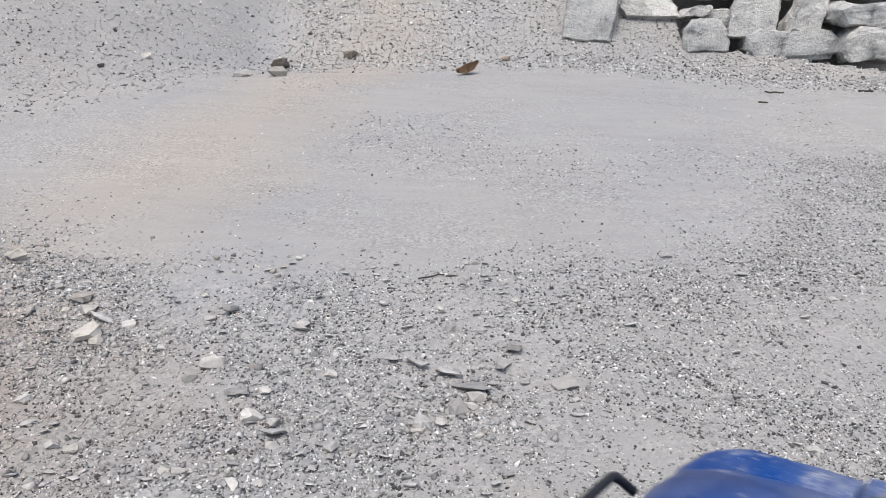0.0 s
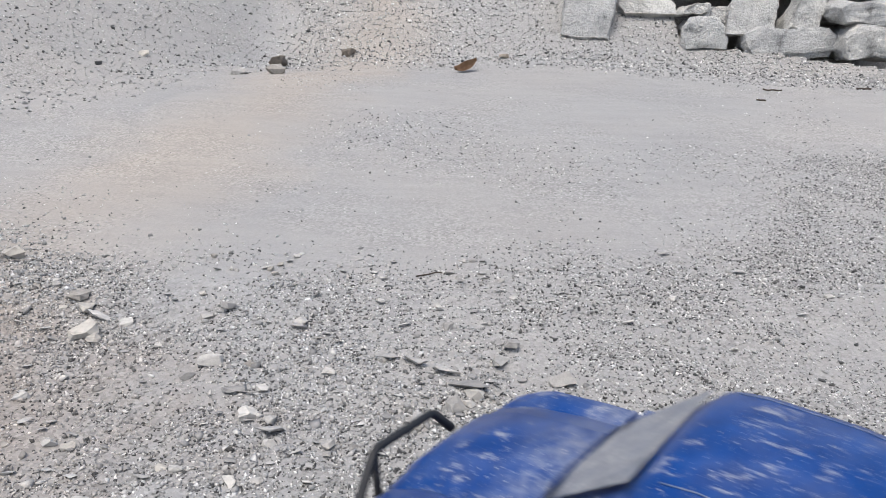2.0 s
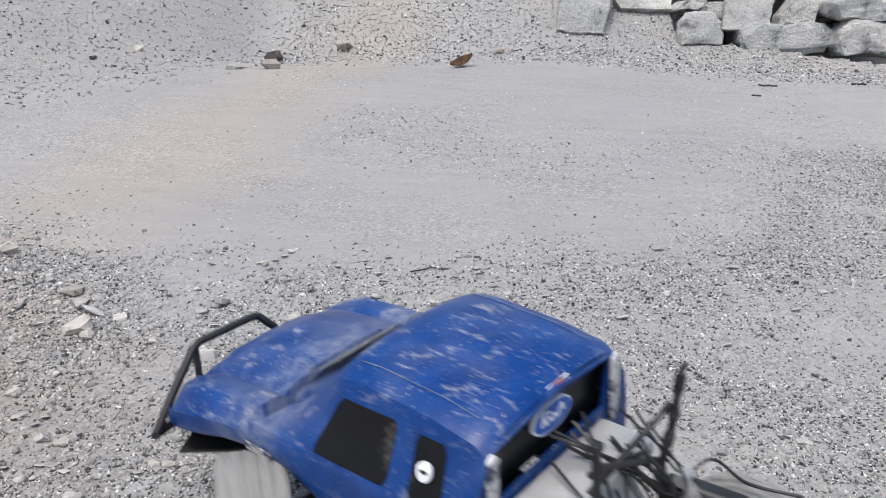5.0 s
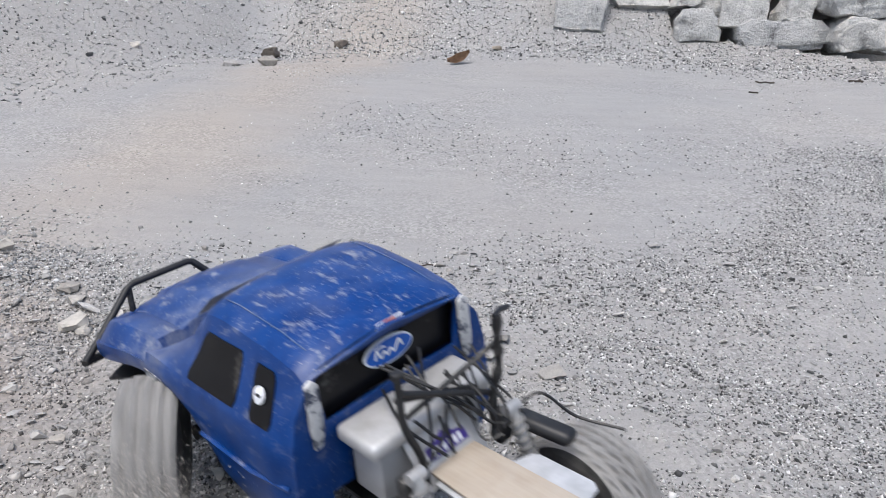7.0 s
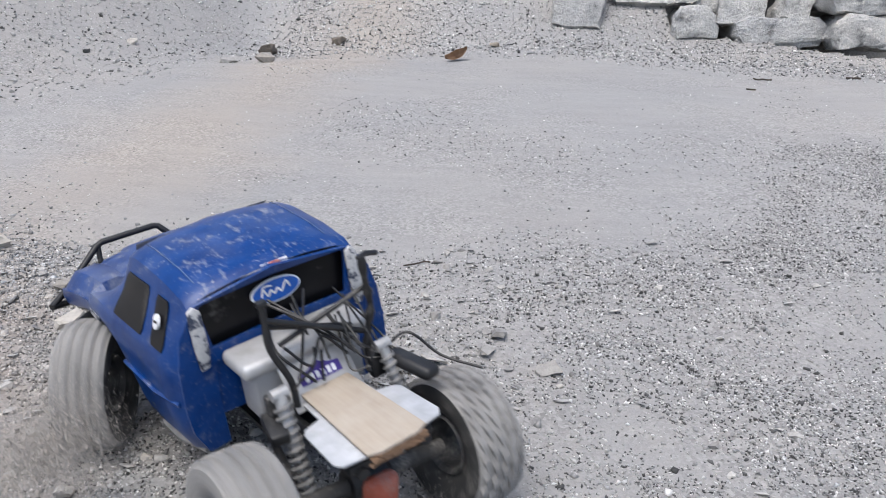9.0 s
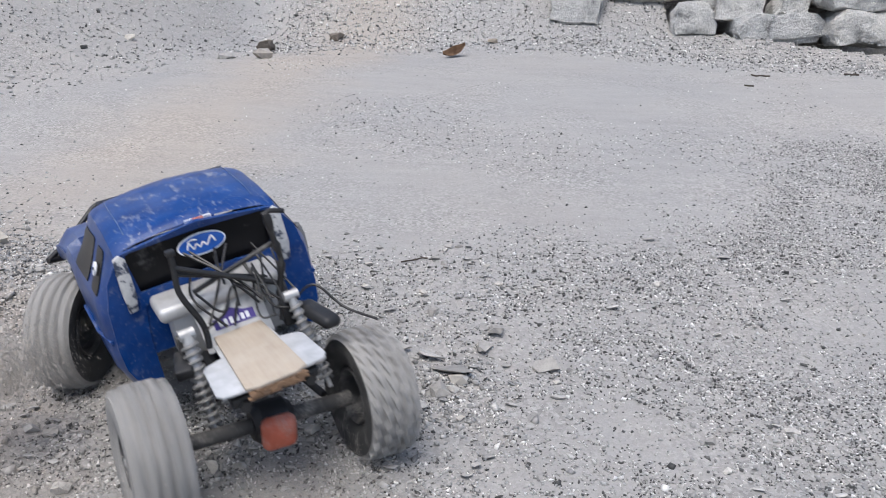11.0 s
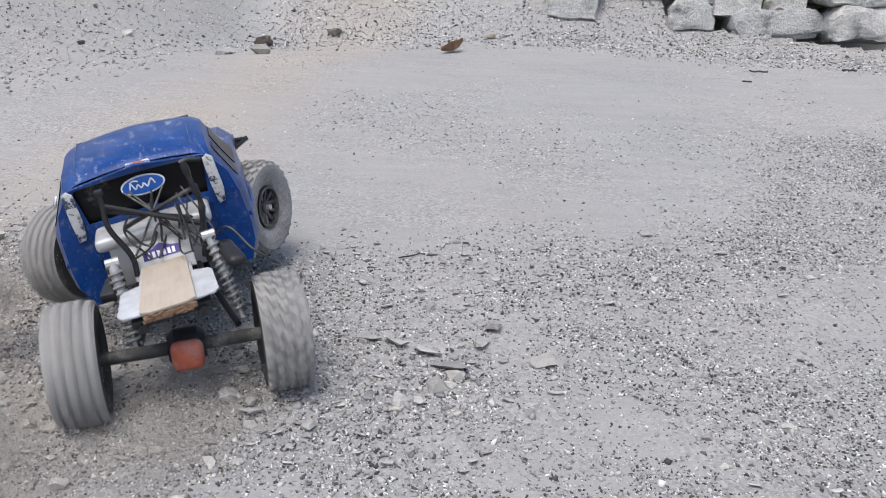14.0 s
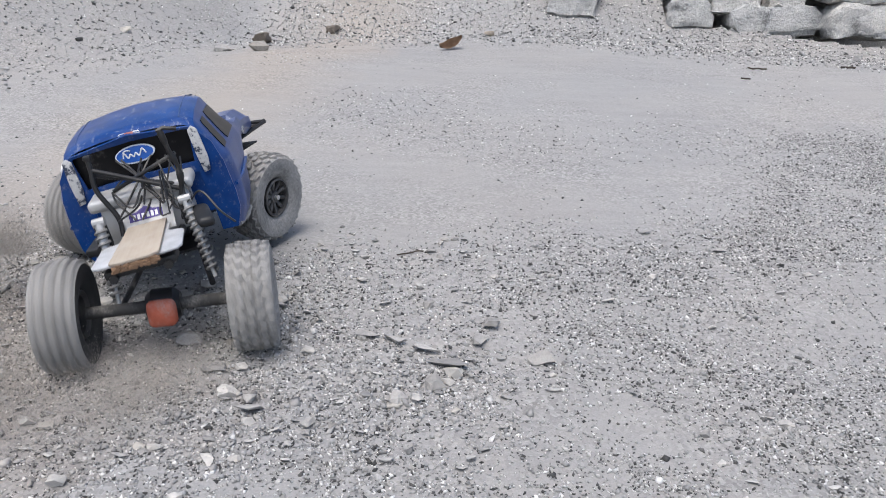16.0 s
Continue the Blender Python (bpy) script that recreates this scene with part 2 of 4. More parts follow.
def part(name, bm, mat, parent=None, label=""):
    """Links a bmesh as one mesh object under a thing or a part."""
    me = bpy.data.meshes.new(name)
    bm.to_mesh(me)
    bm.free()
    me.materials.append(mat)
    ob = new(name, me)
    ob.parent = parent
    return tagged(ob, label)


def thing(name, label, category, group=""):
    return tagged(new(name), label, category, group)


def shade(bm, angle=40):
    for fc in bm.faces:
        fc.smooth = True
    for e in bm.edges:
        if len(e.link_faces) == 2 and e.calc_face_angle(0) > radians(angle):
            e.smooth = False
    return bm


def box(sx, sy, sz, at=(0, 0, 0), bevel=0.0, turn=(0, 0, 0), segments=2):
    bm = bmesh.new()
    bmesh.ops.create_cube(bm, size=1, matrix=Matrix.Diagonal((sx, sy, sz, 1)))
    if bevel:
        bmesh.ops.bevel(bm, geom=bm.edges[:], offset=bevel, segments=segments, affect="EDGES", profile=0.5)
    bm.transform(pose(*at, *turn))
    return shade(bm)


def joined(*bms):
    out = bmesh.new()
    me = bpy.data.meshes.new("joined")
    for b in bms:
        b.to_mesh(me)
        out.from_mesh(me)
        b.free()
    bpy.data.meshes.remove(me)
    return out


def smooth_path(points, n=6):
    """A Catmull-Rom line through the points."""
    p = [Vector(v) for v in points]
    p = [2 * p[0] - p[1], *p, 2 * p[-1] - p[-2]]
    out = []
    for i in range(1, len(p) - 2):
        a, b, c, d = p[i - 1:i + 3]
        for k in range(n):
            t = k / n
            out.append(0.5 * (2 * b + (c - a) * t + (2 * a - 5 * b + 4 * c - d) * t * t + (3 * b - a - 3 * c + d) * t ** 3))
    return out + [p[-2]]


def tube(points, r, seg=8, close=True):
    bm = bmesh.new()
    pts = [Vector(v) for v in points]
    rings, up = [], Vector((0.31, 0.22, 0.92))
    for i, p in enumerate(pts):
        d = (pts[min(i + 1, len(pts) - 1)] - pts[max(i - 1, 0)]).normalized()
        s = d.cross(up).normalized()
        u = s.cross(d)
        rr = r[i] if isinstance(r, (list, tuple)) else r
        rings.append([bm.verts.new(p + rr * (math.cos(a) * s + math.sin(a) * u)) for a in (2 * math.pi * k / seg for k in range(seg))])
    for a, b in zip(rings, rings[1:]):
        for k in range(seg):
            bm.faces.new((a[k], a[(k + 1) % seg], b[(k + 1) % seg], b[k]))
    if close:
        bm.faces.new(rings[0][::-1])
        bm.faces.new(rings[-1])
    bmesh.ops.recalc_face_normals(bm, faces=bm.faces)
    return shade(bm, 50)


def lathe(profile, seg=32, at=(0, 0, 0), axis="x"):
    """A closed profile of (radius, along) turned round the x axis."""
    bm = bmesh.new()
    rings = [[bm.verts.new((x, r * math.cos(a), r * math.sin(a))) for a in (2 * math.pi * k / seg for k in range(seg))] for r, x in profile]
    for a, b in zip(rings, rings[1:]):
        for k in range(seg):
            bm.faces.new((a[k], a[(k + 1) % seg], b[(k + 1) % seg], b[k]))
    bmesh.ops.remove_doubles(bm, verts=bm.verts, dist=1e-6)
    bmesh.ops.recalc_face_normals(bm, faces=bm.faces)
    if axis == "z":
        bm.transform(pose(0, 0, 0, 0, -90, 0))
    bm.transform(pose(*at))
    return shade(bm, 35)


def slab(outline, thick, at=(0, 0, 0), turn=(0, 0, 0), bevel=0.0):
    """A flat plate: an outline in xy with a thickness upward."""
    bm = bmesh.new()
    lo = [bm.verts.new((x, y, 0)) for x, y in outline]
    hi = [bm.verts.new((x, y, thick)) for x, y in outline]
    bm.faces.new(lo[::-1])
    bm.faces.new(hi)
    n = len(lo)
    for k in range(n):
        bm.faces.new((lo[k], lo[(k + 1) % n], hi[(k + 1) % n], hi[k]))
    bmesh.ops.recalc_face_normals(bm, faces=bm.faces)
    if bevel:
        bmesh.ops.bevel(bm, geom=bm.edges[:], offset=bevel, segments=2, affect="EDGES", profile=0.5)
    bm.transform(pose(*at, *turn))
    return shade(bm)


def oval(a, b, n=32):
    return [(a * math.cos(2 * math.pi * k / n), b * math.sin(2 * math.pi * k / n)) for k in range(n)]


def rounded(w, h, r, n=4):
    out = []
    for cx, cy, a0 in ((w - r, h - r, 0), (-w + r, h - r, 90), (-w + r, -h + r, 180), (w - r, -h + r, 270)):
        out += [(cx + r * math.cos(radians(a0 + 90 * k / n)), cy + r * math.sin(radians(a0 + 90 * k / n))) for k in range(n + 1)]
    return out


def hull(points):
    """The solid with flat faces round a handful of points."""
    bm = bmesh.new()
    for v in points:
        bm.verts.new(v)
    got = bmesh.ops.convex_hull(bm, input=bm.verts[:])
    loose_verts = [v for v in bm.verts if not v.link_faces]
    bmesh.ops.delete(bm, geom=loose_verts, context="VERTS")
    bmesh.ops.recalc_face_normals(bm, faces=bm.faces)
    return bm


def rough_stone(sx, sy, sz, seed, jag=0.22):
    """A split stone with sharp edges, a little uneven on its faces."""
    rng = random.Random(seed)
    pts = []
    for _ in range(15):
        v = Vector((rng.gauss(0, 1), rng.gauss(0, 1), rng.gauss(0, 1))).normalized()
        v /= (abs(v.x) ** 4 + abs(v.y) ** 4 + abs(v.z) ** 4) ** 0.25
        pts.append(v * rng.uniform(0.85, 1.1))
    bm = hull(pts)
    bmesh.ops.subdivide_edges(bm, edges=bm.edges[:], cuts=2, use_grid_fill=True)
    off = Vector((rng.uniform(-50, 50), rng.uniform(-50, 50), 0))
    for v in bm.verts:
        v.co *= 1 + jag * 0.5 * noise.noise(v.co * 2.3 + off) + jag * 0.3 * noise.noise(v.co * 6 + off)
        v.co = Vector((v.co.x * sx, v.co.y * sy, v.co.z * sz))
    return shade(bm, 16)


# ---- the ground: a hollow floor with a bank behind and one beside it ----
FOOT = [(-9.0, -2.0), (-2.6, 0.6), (-1.62, 1.9), (-1.27, 2.46), (-1.02, 2.95), (-0.78, 3.42), (-0.3, 3.56), (0.3, 3.56), (1.1, 3.4), (1.7, 3.24), (2.6, 3.1), (9.0, 2.6)]


def beyond_foot(x, y):
    """How far (x, y) lies behind the foot of the banks: negative on the pit's floor."""
    best, side = 1e9, 1
    for (ax, ay), (bx, by) in zip(FOOT, FOOT[1:]):
        dx, dy = bx - ax, by - ay
        t = max(0, min(1, ((x - ax) * dx + (y - ay) * dy) / (dx * dx + dy * dy)))
        px, py = x - ax - t * dx, y - ay - t * dy
        d = math.hypot(px, py)
        if d < best - 1e-9:
            best, side = d, 1 if dx * py - dy * px > 0 else -1
    return best * side


def height(x, y, fine=True):
    d = beyond_foot(x, y)
    wob = 0.12 * noise.noise(Vector((x * 1.1, y * 1.1, 3)))
    b = max(0.0, d + wob)
    soft = b * b / (b + 0.25)
    z = 0.60 * min(soft, 3.2)
    z += 0.03 * noise.noise(Vector((x * 1.4, y * 1.4, 0))) * min(1, max(0, y - 1.2)) * (1 + 2 * min(1, b))
    z += 0.006 * noise.noise(Vector((x * 5, y * 5, 7)))
    # the heap of loose gravel near the camera and the low berm at its end
    z += 0.018 * math.exp(-((x - 0.05) / 0.3) ** 2 - ((y - 1.08) / 0.2) ** 2)
    z -= 0.010 * math.exp(-((x + 0.5) / 0.16) ** 2 - ((y - 0.98) / 0.3) ** 2)
    z += 0.025 * math.exp(-((x + 0.95) / 0.22) ** 2 - ((y - 1.36) / 0.16) ** 2)
    k = min(1.0, max(0.0, (y - 1.08) / 0.22))
    z += 0.022 * k * k * (3 - 2 * k) + 0.016 * min(1.5, max(0.0, y - 1.3))
    # curved wheel tracks of earlier rounds
    r = math.hypot((x - 0.25) / 1.32, (y - 2.5) / 0.98)
    if x < 0.1 and y > 1.9:
        fade = min(1, (0.1 - x) / 0.3, (y - 1.9) / 0.4) * (0.6 + 0.8 * noise.noise(Vector((x * 3, y * 3, 8))))
        for rr in (0.84, 0.98, 1.07):
            z -= fade * 0.007 * math.exp(-((r - rr) / 0.018) ** 2) - fade * 0.005 * math.exp(-((r - rr - 0.045) / 0.02) ** 2)
    # the crease where the side bank runs into the back bank
    if y > 3.2:
        z -= 0.09 * math.exp(-((x + 0.72 + 0.1 * (y - 3.4)) / 0.2) ** 2) * min(1, (y - 3.2) / 0.6)
    # a hollow added in the bank behind the stacked boulders to darken their gaps
    if 0.98 < x < 2.1 and 3.3 < y < 5:
        z -= 0.7 * min(1, (x - 0.98) / 0.15, (2.1 - x) / 0.15) * max(0, min(1, (y - 3.96 + 0.28 * x) / 0.12)) * max(0, min(1, (4.5 - 0.28 * x - y) / 0.12))
    if fine:
        # loose ground is clumpy, the driven floor smooth
        k = 0.6 + 1.1 / (1 + math.exp(min(60.0, (y - 1.38 - 0.3 * max(0.0, min(1.0, x))) / 0.05)))
        z += k * (0.0035 * noise.noise(Vector((x * 22, y * 22, 1))) + 0.0022 * noise.noise(Vector((x * 48, y * 48, 4))))
    return z


def ground_sheet():
    # lines lie close together near the camera and wide apart at the horizon
    xs = np.concatenate([[-60, -30, -15, -8, -5, -3.6], np.arange(-2.8, 2.8, 0.016), [3.6, 5, 8, 15, 30, 60]])
    ys = np.concatenate([[-60, -25, -10, -4, -1.5, -0.5, 0.0, 0.1, 0.2], np.arange(0.3, 0.6, 0.025), np.arange(0.6, 2.4, 0.011), np.arange(2.4, 5.2, 0.024), [5.5, 6, 7, 9, 14, 25, 60]])
    nx, ny = len(xs), len(ys)
    zs = np.array([[height(x, y) for x in xs] for y in ys])
    verts = [(x, y, zs[j, i]) for j, y in enumerate(ys) for i, x in enumerate(xs)]
    faces = [(j * nx + i, j * nx + i + 1, (j + 1) * nx + i + 1, (j + 1) * nx + i) for j in range(ny - 1) for i in range(nx - 1)]
    me = bpy.data.meshes.new("ground")
    me.from_pydata(verts, [], faces)
    me.polygons.foreach_set("use_smooth", [True] * len(faces))
    me.materials.append(GROUND)
    tagged(new("ground", me), "pale grey packed gravel and dust of a quarry floor with banks", "ground", kind="structure")
    return xs, ys, zs


SHEET = ground_sheet()


def sheet_height(x, y):
    """Heights of the ground's sheet at many places at once."""
    xs, ys, zs = SHEET
    i = np.clip(np.searchsorted(xs, x) - 1, 0, len(xs) - 2)
    j = np.clip(np.searchsorted(ys, y) - 1, 0, len(ys) - 2)
    u, v = (x - xs[i]) / (xs[i + 1] - xs[i]), (y - ys[j]) / (ys[j + 1] - ys[j])
    return (1 - v) * ((1 - u) * zs[j, i] + u * zs[j, i + 1]) + v * ((1 - u) * zs[j + 1, i] + u * zs[j + 1, i + 1])

# ---- the model truck ----
R_WHEEL, TYRE_W, TRACK = 0.0745, 0.060, 0.124
REAR_Y, FRONT_Y, AXLE_Z = -0.125, 0.203, 0.031

TRUCK_ROWS = [
    (0, 0.4334, 0.3030, 0.0487, -2.00, 0.10, 51.16),
    (1, 0.3682, 0.3640, 0.0389, -2.01, 0.11, 52.27),
    (1.5, 0.3350, 0.3944, 0.0328, -2.19, 0.44, 52.83),
    (2, 0.3030, 0.4250, 0.0291, -2.09, 0.57, 53.38),
    (2.5, 0.2698, 0.4542, 0.0265, -1.53, 0.07, 53.87),
    (3, 0.2364, 0.4832, 0.0247, -0.85, -0.89, 53.99),
    (3.5, 0.2052, 0.5109, 0.0238, -0.54, -1.67, 53.76),
    (4, 0.1730, 0.5410, 0.0235, -0.71, -2.53, 53.51),
    (6.5, 0.0182, 0.6554, 0.0304, -0.35, -6.42, 46.33),
    (7, -0.0098, 0.6825, 0.0321, -0.23, -8.00, 44.55),
    (7.5, -0.0379, 0.7109, 0.0340, -0.67, -8.69, 43.25),
    (8, -0.0670, 0.7392, 0.0336, -1.32, -8.36, 41.81),
    (8.5, -0.0941, 0.7644, 0.0332, -1.83, -7.94, 40.14),
    (9, -0.1200, 0.7887, 0.0320, -2.03, -8.00, 38.31),
    (11.5, -0.2303, 0.9137, 0.0362, -2.66, -10.73, 28.24),
    (12, -0.2482, 0.9397, 0.0379, -2.70, -11.59, 26.81),
    (12.5, -0.2664, 0.9668, 0.0407, -2.16, -11.83, 24.95),
    (13, -0.2848, 0.9945, 0.0424, -1.37, -11.69, 22.95),
    (13.5, -0.2993, 1.0212, 0.0440, -0.47, -11.78, 20.90),
    (14, -0.3107, 1.0459, 0.0470, 0.73, -12.95, 18.24),
    (14.5, -0.3201, 1.0724, 0.0479, 1.09, -14.61, 15.97),
    (15, -0.3292, 1.0986, 0.0490, 0.91, -15.41, 13.83),
    (15.5, -0.3373, 1.1245, 0.0502, 0.29, -15.52, 11.86),
    (16, -0.3462, 1.1518, 0.0498, -0.63, -15.04, 9.98),
]


def at_time(t):
    """The truck's pose at t, on a smooth line through its rows."""
    rows = TRUCK_ROWS
    i = max(1, min(len(rows) - 1, next((k for k, r in enumerate(rows) if r[0] >= t), len(rows) - 1)))
    ts = [r[0] for r in rows]

    def slope(k):
        a, b = max(0, k - 1), min(len(rows) - 1, k + 1)
        return [(rows[b][j] - rows[a][j]) / (ts[b] - ts[a]) for j in range(1, 7)]
    h = ts[i] - ts[i - 1]
    s = (t - ts[i - 1]) / h
    m0, m1 = slope(i - 1), slope(i)
    v = []
    for j in range(6):
        a, b = rows[i - 1][j + 1], rows[i][j + 1]
        v.append((2 * s ** 3 - 3 * s * s + 1) * a + (s ** 3 - 2 * s * s + s) * h * m0[j] + (-2 * s ** 3 + 3 * s * s) * b + (s ** 3 - s * s) * h * m1[j])
    return pose(*v)


def section(y):
    """Roof or hood height, half width at the belt and the lower edge of the shell at y."""
    def lerp(pairs):
        for (a, va), (b, vb) in zip(pairs, pairs[1:]):
            if y <= b:
                return va + (vb - va) * max(0, (y - a) / (b - a))
        return pairs[-1][1]
    top = lerp([(0.0, 0.226), (0.01, 0.233), (0.05, 0.239), (0.115, 0.241), (0.138, 0.2385), (0.148, 0.235), (0.156, 0.228), (0.228, 0.1735), (0.237, 0.171), (0.262, 0.1695), (0.32, 0.161), (0.352, 0.147), (0.368, 0.132), (0.374, 0.112)])
    half = lerp([(0.0, 0.115), (0.02, 0.123), (0.15, 0.127), (0.2, 0.126), (0.24, 0.127), (0.28, 0.129), (0.32, 0.133), (0.345, 0.13), (0.362, 0.117), (0.374, 0.098)])
    low = lerp([(0.0, 0.058), (0.09, 0.05), (0.108, 0.058), (0.128, 0.09), (0.15, 0.118), (0.18, 0.13), (0.23, 0.132), (0.265, 0.125), (0.3, 0.114), (0.335, 0.106), (0.374, 0.1)])
    cab = lerp([(0.0, 1.0), (0.148, 1.0), (0.23, 0.0), (1, 0.0)])
    return top, half, low, cab


def shell_mesh():
    """The blown shell of the cab: roof, sides, hood and nose in one skin."""
    bm = bmesh.new()
    ys = [0.0, 0.004, 0.01, 0.02, 0.035, 0.05, 0.07, 0.09, 0.1, 0.108, 0.116, 0.124, 0.132, 0.141, 0.148, 0.152, 0.156, 0.163, 0.178, 0.195, 0.212, 0.222, 0.229, 0.232, 0.238, 0.247, 0.258, 0.27, 0.285, 0.3, 0.315, 0.328, 0.335, 0.344, 0.352, 0.36, 0.366, 0.37, 0.374]
    rings = []
    for y in ys:
        top, half, low, cab = section(y)
        belt = min(0.162, top - 0.012)
        pts = []
        # from the lower edge up over the belt and the pillar to the middle of the roof
        if cab > 0:
            roof = 0.062 + 0.022 * cab
            mid = half - 0.022 + (0.1065 - half + 0.022) * cab
            up = [(half - 0.012, low), (half - 0.001, low + 0.25 * (belt - low)), (half + 0.001, low + 0.5 * (belt - low)), (half, low + 0.72 * (belt - low)), (half - 0.002, belt - 0.004), (half - 0.004, belt + 0.002),
                  (mid, belt + 0.5 * (top - 0.019 - belt)), (roof + 0.0092, top - 0.0195), (roof + 0.0065, top - 0.0135), (roof - 0.0005, top - 0.0092), (roof - 0.016, top - 0.005), (0.036, top - 0.001), (0.0, top + 0.001)]
        else:
            up = [(half - 0.012, low), (half - 0.001, low + 0.25 * (belt - low)), (half + 0.001, low + 0.5 * (belt - low)), (half, low + 0.75 * (belt - low)), (half - 0.003, belt - 0.010), (half - 0.010, belt - 0.002),
                  (half - 0.020, top - 0.004), (0.088, top - 0.003), (0.080, top - 0.0065), (0.070, top - 0.0015), (0.050, top + 0.001), (0.044, top + 0.005), (0.0, top + 0.0065)]
        pts = up + [(-x, z) for x, z in up[-2::-1]]
        rings.append([bm.verts.new((x, y, z)) for x, z in pts])
    for a, b in zip(rings, rings[1:]):
        for k in range(len(a) - 1):
            bm.faces.new((a[k], a[k + 1], b[k + 1], b[k]))
    # nose
    f = rings[-1]
    for k in range(len(f) // 2):
        q = [f[k], f[k + 1], f[-2 - k], f[-1 - k]]
        if len(set(q)) == 4:
            bm.faces.new(q)
        else:
            bm.faces.new(list(dict.fromkeys(q)))
    bmesh.ops.recalc_face_normals(bm, faces=bm.faces)
    return shade(bm, 33)


def side_width(y, z):
    """Half width of the cab's side at (y, z)."""
    top, half, low, cab = section(y)
    line = [(half - 0.002, 0.158), (half - 0.004, 0.164), (0.1065, 0.162 + 0.5 * (top - 0.181)), (0.0932, top - 0.0195), (0.0905, top - 0.0135)]
    for (wa, za), (wb, zb) in zip(line, line[1:]):
        if z <= zb:
            return wa + (wb - wa) * (z - za) / (zb - za)
    return line[-1][0]


def side_pane(corners, sx, lift=0.0014):
    """A dark window on the cab's side: lower rear, lower front, upper front and upper rear corner as (y, z)."""
    (y0, z0), (y1, z1), (y2, z2), (y3, z3) = corners
    bm = bmesh.new()
    grid = []
    for j in range(9):
        v = j / 8
        row = []
        for i in range(7):
            u = i / 6
            # rounded ends of the outline
            inset = 0.003 * (1 - min(1, 8 * min(v, 1 - v))) * (1 if i in (0, 6) else 0) * (1 if i == 0 else -1)
            y = (1 - v) * (y0 + (y1 - y0) * u) + v * (y3 + (y2 - y3) * u) + inset
            z = (1 - v) * (z0 + (z1 - z0) * u) + v * (z3 + (z2 - z3) * u)
            row.append(bm.verts.new((sx * (side_width(y, z) + lift), y, z)))
        grid.append(row)
    for a, b in zip(grid, grid[1:]):
        for i in range(6):
            bm.faces.new((a[i], a[i + 1], b[i + 1], b[i]))
    bmesh.ops.recalc_face_normals(bm, faces=bm.faces)
    bmesh.ops.solidify(bm, geom=bm.faces[:], thickness=0.003 * (1 if sx > 0 else 1))
    return shade(bm, 30)


def frame_rear():
    """The cab's rear panel with the open window and the legs beside the deck."""
    bm = bmesh.new()
    out = [(0.1035, 0.058), (0.1145, 0.085), (0.1162, 0.11), (0.1135, 0.158), (0.1115, 0.164), (0.1065, 0.187), (0.0932, 0.2065), (0.0905, 0.2125), (0.0835, 0.2168), (0.0, 0.227)]
    inn = [(0.08, 0.058), (0.08, 0.085), (0.08, 0.11), (0.076, 0.145), (0.0745, 0.16), (0.0785, 0.19), (0.081, 0.2065), (0.0805, 0.2125), (0.075, 0.2145), (0.0, 0.2175)]
    def strip(a, b):
        for (p, q), (r, s) in zip(zip(a, a[1:]), zip(b, b[1:])):
            for sx in (1, -1):
                v = [bm.verts.new((sx * x, y, z)) for x, z, y in ((*p, 0), (*q, 0), (*s, 0.003), (*r, 0.003))]
                bm.faces.new(v)
    strip(out, inn)
    for sx in (1, -1):
        bm.faces.new([bm.verts.new((sx * x, 0.002, z)) for x, z in ((0.0, 0.152), (0.08, 0.15), (0.079, 0.166), (0.0, 0.168))])
        bm.faces.new([bm.verts.new((sx * x, 0.002, z)) for x, z in ((0.055, 0.09), (0.083, 0.09), (0.08, 0.152), (0.05, 0.152))])
    bmesh.ops.remove_doubles(bm, verts=bm.verts, dist=1e-4)
    bmesh.ops.recalc_face_normals(bm, faces=bm.faces)
    g = bmesh.ops.solidify(bm, geom=bm.faces[:], thickness=0.003)
    return shade(bm, 30)


def tyre_mesh():
    w, r = TYRE_W / 2, R_WHEEL
    prof = [(0.032, -w * 0.62), (0.042, -w * 0.88), (0.056, -w * 1.0), (0.066, -w * 0.96), (0.0688, -w * 0.82), (0.07, -w * 0.5), (0.0704, 0), (0.07, w * 0.5), (0.0688, w * 0.82), (0.066, w * 0.96), (0.056, w * 1.0), (0.042, w * 0.88), (0.032, w * 0.62), (0.029, w * 0.4), (0.029, -w * 0.4), (0.032, -w * 0.62)]
    return lathe(prof, 56)


def tread_mesh():
    bms, r = [], R_WHEEL
    # tread blocks in staggered rows
    for row, (x, wd) in enumerate(((-0.0222, 0.0085), (-0.0112, 0.0095), (0.0, 0.0095), (0.0112, 0.0095), (0.0222, 0.0085))):
        n = 24
        for k in range(n):
            a = 360 * (k + 0.5 * (row % 2)) / n
            ln = 0.0125 if row in (0, 4) else 0.0135
            b = bmesh.new()
            bmesh.ops.create_cube(b, size=1, matrix=Matrix.Diagonal((wd, ln, 0.0095, 1)))
            for v in b.verts:
                if v.co.z > 0:
                    v.co.x *= 0.86
                    v.co.y *= 0.86
            dip = 0.0022 if row in (0, 4) else 0
            b.transform(pose(0, 0, 0, a) @ pose(x, 0, r - 0.0052 - dip, 0, 0, 24 if row < 3 else -24))
            bms.append(b)
    return joined(*bms)


